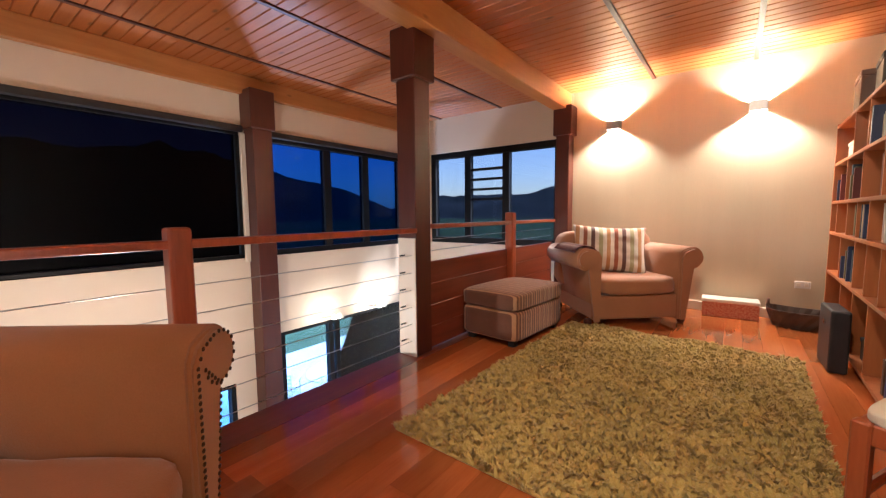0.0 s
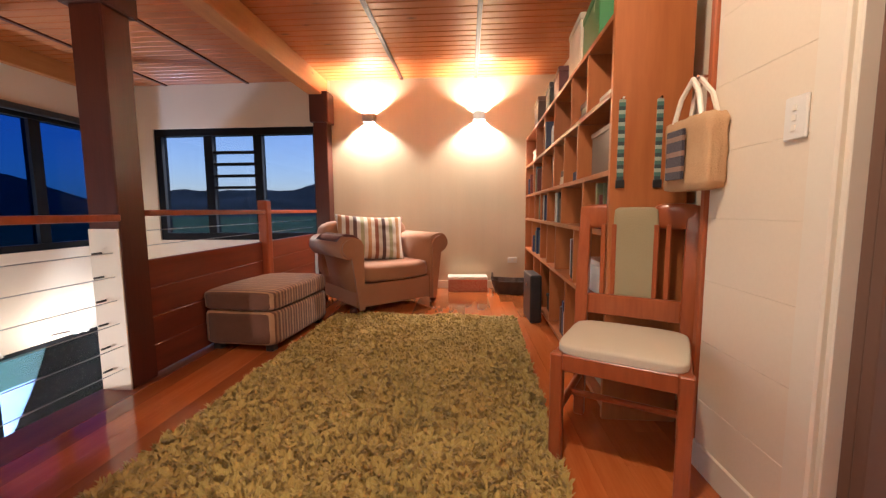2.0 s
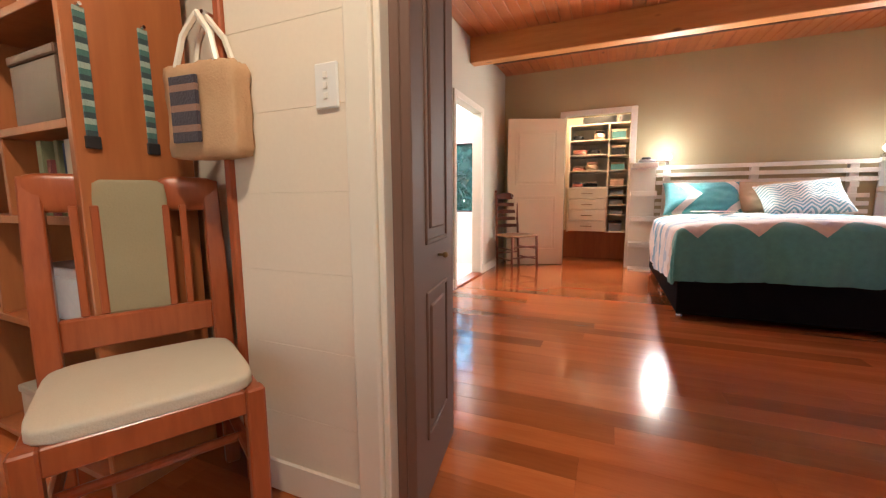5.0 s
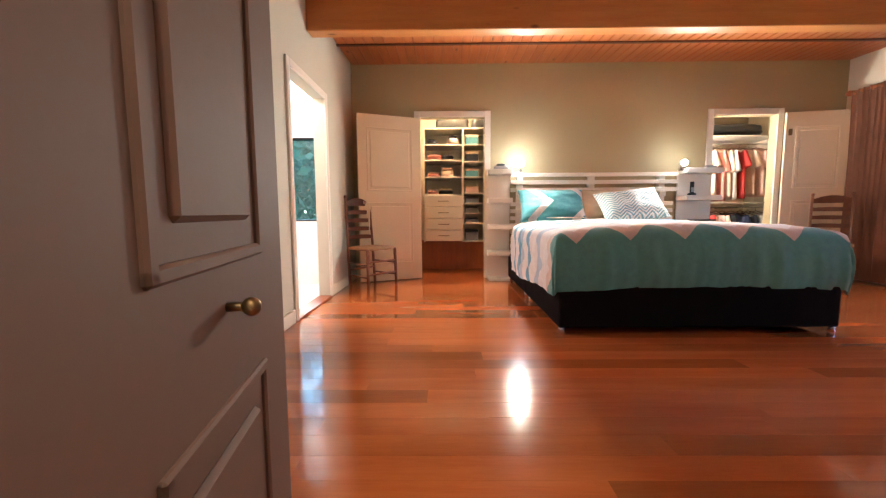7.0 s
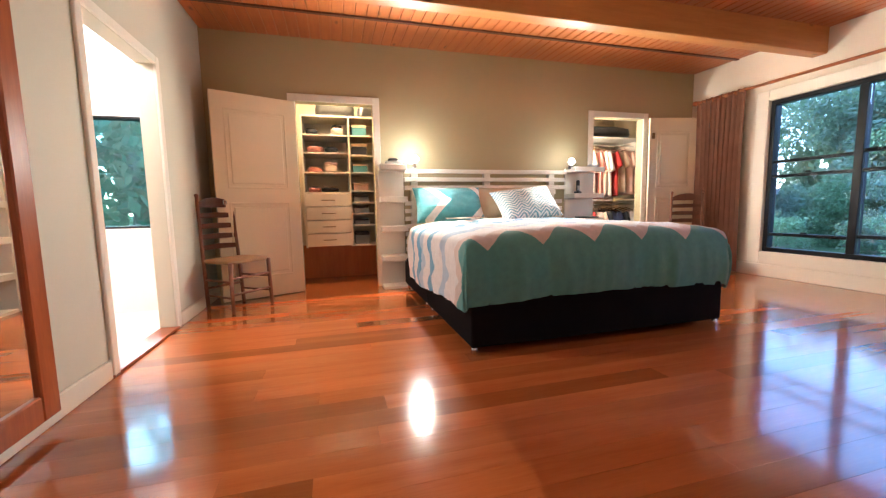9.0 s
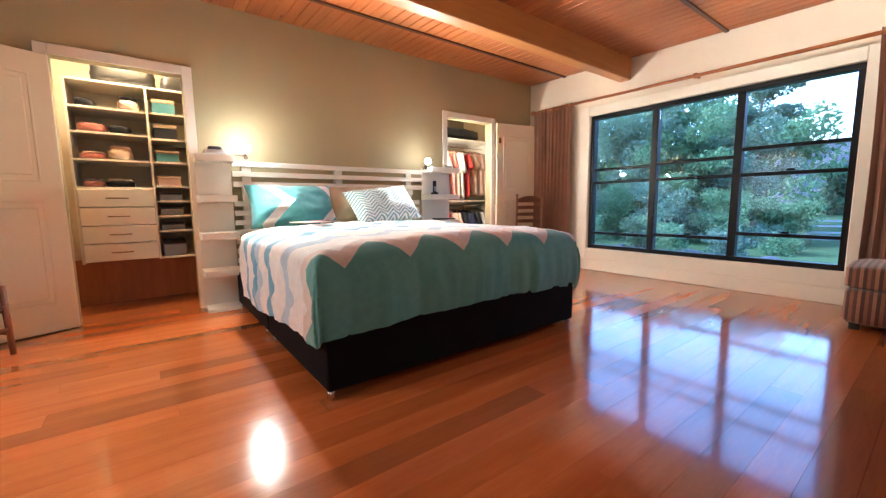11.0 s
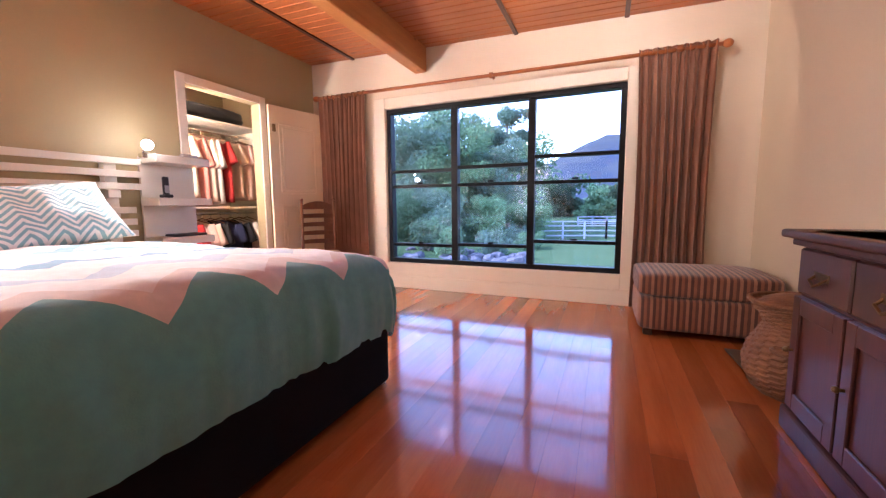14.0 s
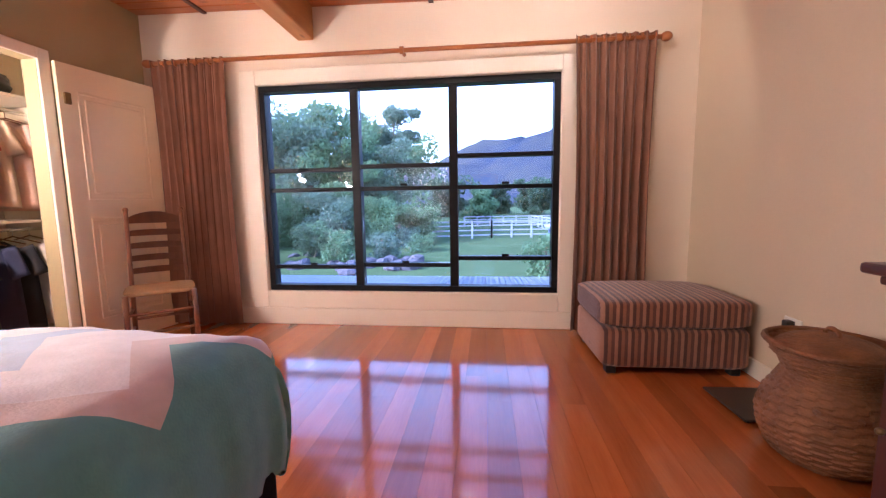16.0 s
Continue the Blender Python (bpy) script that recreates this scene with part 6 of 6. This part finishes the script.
for i, (x, y, h, sp, k) in enumerate(((2.7, -23.5, 1.5, 0.9, 1), (0.9, -26, 1.1, 0.8, 0), (4.6, -22, 1.7, 1.0, 0), (-5.3, -17.5, 2.0, 0.9, 0), (6.7, -24, 2.0, 1.1, 2), (1.9, -28, 1.3, 0.8, 1), (8.9, -21, 2.2, 1.3, 0), (11.8, -20, 2.4, 1.3, 1))):
    tree("garden_shrub", x, y, h, 0.1, sp, 2600, LEAF[k], 60 + i, "rounded green garden shrub in the rock bed", 0, 0.07)
for i, (x, y, h, sp, k) in enumerate(((1.9, -30.5, 2.6, 1.5, 0), (4.3, -28.6, 3.2, 1.9, 0), (7.1, -28.2, 3.6, 2.1, 1), (10.2, -28.6, 3.4, 2.0, 0), (13.3, -27, 3.4, 2.0, 1))):
    tree("garden_shrub", x, y, h, 0.1, sp, 9000, LEAF[k], 90 + i, "dense green hedge shrub under the gum trees", 0, 0.085)
# trees by the bathroom window
tree("gum_tree", 7.5, 3.5, 8, 1, 3, 8000, LEAF[0], 80, "leafy tree outside the bathroom window", gz=LOW)
# rock bed
rk = random.Random(5)
for i in range(60):
    x, y = rk.uniform(0.4, 9.5), rk.uniform(-25.5, -19.0)
    if y > -19.5 - 0.5 * x and x < 3:
        y -= 2.5
    s = rk.uniform(0.18, 0.5)
    bm = ball(bmesh.new(), (0, 0, 0), s, (1.2, 1, 0.7), n=8)
    for v in bm.verts:
        v.co *= 1 + 0.35 * noise.noise(v.co * 4 + Vector((i, 0, 0)))
    o = tagged(part("garden_rock", bm, ROCK), "rough grey stone in the garden bed", "rock", "garden rocks")
    o.location = (x, y, GZ + s * 0.25)
    o.rotation_euler = (rk.uniform(0, 0.4), rk.uniform(0, 0.4), rk.uniform(0, 6))
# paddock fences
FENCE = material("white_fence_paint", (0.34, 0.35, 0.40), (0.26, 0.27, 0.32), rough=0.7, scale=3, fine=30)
for (xa, ya, xb, yb) in ((-3.4, -33, 2.5, -31), (-11.0, -34, -3.4, -33), (-11.6, -46, -0.7, -44), (-9.3, -34, -7.7, -45)):
    n = max(2, int(math.hypot(xb - xa, yb - ya) / 1.3))
    t = thing("paddock_fence", "white post and rail paddock fence", "fence", (xa, ya, GZ + 0.35), group="paddock fences")
    for i in range(n + 1):
        f = i / n
        x, y = (xb - xa) * f, (yb - ya) * f
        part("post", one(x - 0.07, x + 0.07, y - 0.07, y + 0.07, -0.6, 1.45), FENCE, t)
    for z in (0.35, 0.72, 1.08, 1.38):
        d = Vector((xb - xa, yb - ya, 0))
        bm = one(0, d.length, -0.02, 0.02, z - 0.05, z + 0.05)
        bmesh.ops.rotate(bm, verts=bm.verts[:], cent=(0, 0, 0), matrix=Matrix.Rotation(math.atan2(d.y, d.x), 3, "Z"))
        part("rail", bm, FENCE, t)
# corrugated roof under the window and a blue shed
ROOF = material("grey_corrugated_steel", (0.33, 0.37, 0.45), (0.27, 0.31, 0.39), rough=0.35, scale=2, metal=0.3)
bm = bmesh.new()
prev = None
for i in range(0, 420):
    x = -5.2 + i * 0.019
    z = 0.011 * math.cos(i * math.pi / 2)
    row = (bm.verts.new((x, -6.4, 0.13 + z)), bm.verts.new((x, -8.8, -0.05 + z)))
    if prev:
        bm.faces.new((prev[0], prev[1], row[1], row[0]))
    prev = row
bmesh.ops.solidify(bm, geom=bm.faces[:], thickness=0.004)
structure("roof_verandah", bm, ROOF, "grey corrugated verandah roof below the window", "roof")
structure("roof_verandah_gutter", one(-5.2, 2.8, -8.92, -8.8, -0.17, -0.07, bevel=0.01), ROOF, "steel gutter of the verandah roof", "roof")
BLUE = material("blue_steel_shed", (0.06, 0.10, 0.26), (0.05, 0.08, 0.21), rough=0.45, scale=2)
t = thing("garden_shed", "small blue steel shed by the lawn", "shed", (-8.1, -24, GZ))
part("wall", one(-1.6, 1.6, -1.6, 1.6, 0.0, 1.7, bevel=0.02), BLUE, t)
part("roof", profile_y([(-1.8, 1.7), (1.8, 1.7), (1.8, 1.78), (0, 2.3), (-1.8, 1.78)], -1.8, 1.8), ROOF, t)
part("door", one(-0.5, 0.5, 1.6, 1.63, 0.0, 1.55, bevel=0.01), FENCE, t)


# ---- floor boards, laid along y ----
def planks(owner, x0, x1, y0, y1, width, seed):
    rnd = random.Random(seed)
    shapes = {}
    x = x0
    while x < x1 - 0.02:
        w = min(width, x1 - x)
        y = y0
        while y < y1 - 0.05:
            n = rnd.choice((1.8, 2.4, 3.0))
            if y == y0:
                n *= rnd.choice((0.4, 0.7, 1.0))
            e = y + n
            if y1 - e < 0.5:
                e = y1
            key = (round(w, 3), round(e - y, 3))
            if key not in shapes:
                bm = one(-w / 2 + 0.0002, w / 2 - 0.0002, -(e - y) / 2 + 0.0002, (e - y) / 2 - 0.0002, -0.022, 0.0)
                for v in bm.verts:
                    if v.co.z > -0.01:
                        v.co.x *= 0.997
                me = bpy.data.meshes.new("floor_board")
                bm.to_mesh(me)
                bm.free()
                me.materials.append(FLOOR)
                shapes[key] = me
            ob = new("floor_board", shapes[key])
            ob.location = (x + w / 2, (y + e) / 2, 0)
            ob.parent = owner
            y = e
        x += width


floor = tagged(new("floor_bedroom"), "polished red-orange hardwood board floor of the bedroom", "floor", kind="structure")
planks(floor, -4.65, 1.6, -6.2, 0.0, 0.128, 3)
floor = tagged(new("floor_loft"), "polished orange hardwood board floor of the loft", "floor", kind="structure")
planks(floor, -7.62, -4.65, -4.4, 3.0, 0.128, 5)
structure("floor_loft_back", one(-7.62, -4.65, -6.2, -4.4, -0.022, 0.0), FLOOR, "polished hardwood floor behind", "floor")
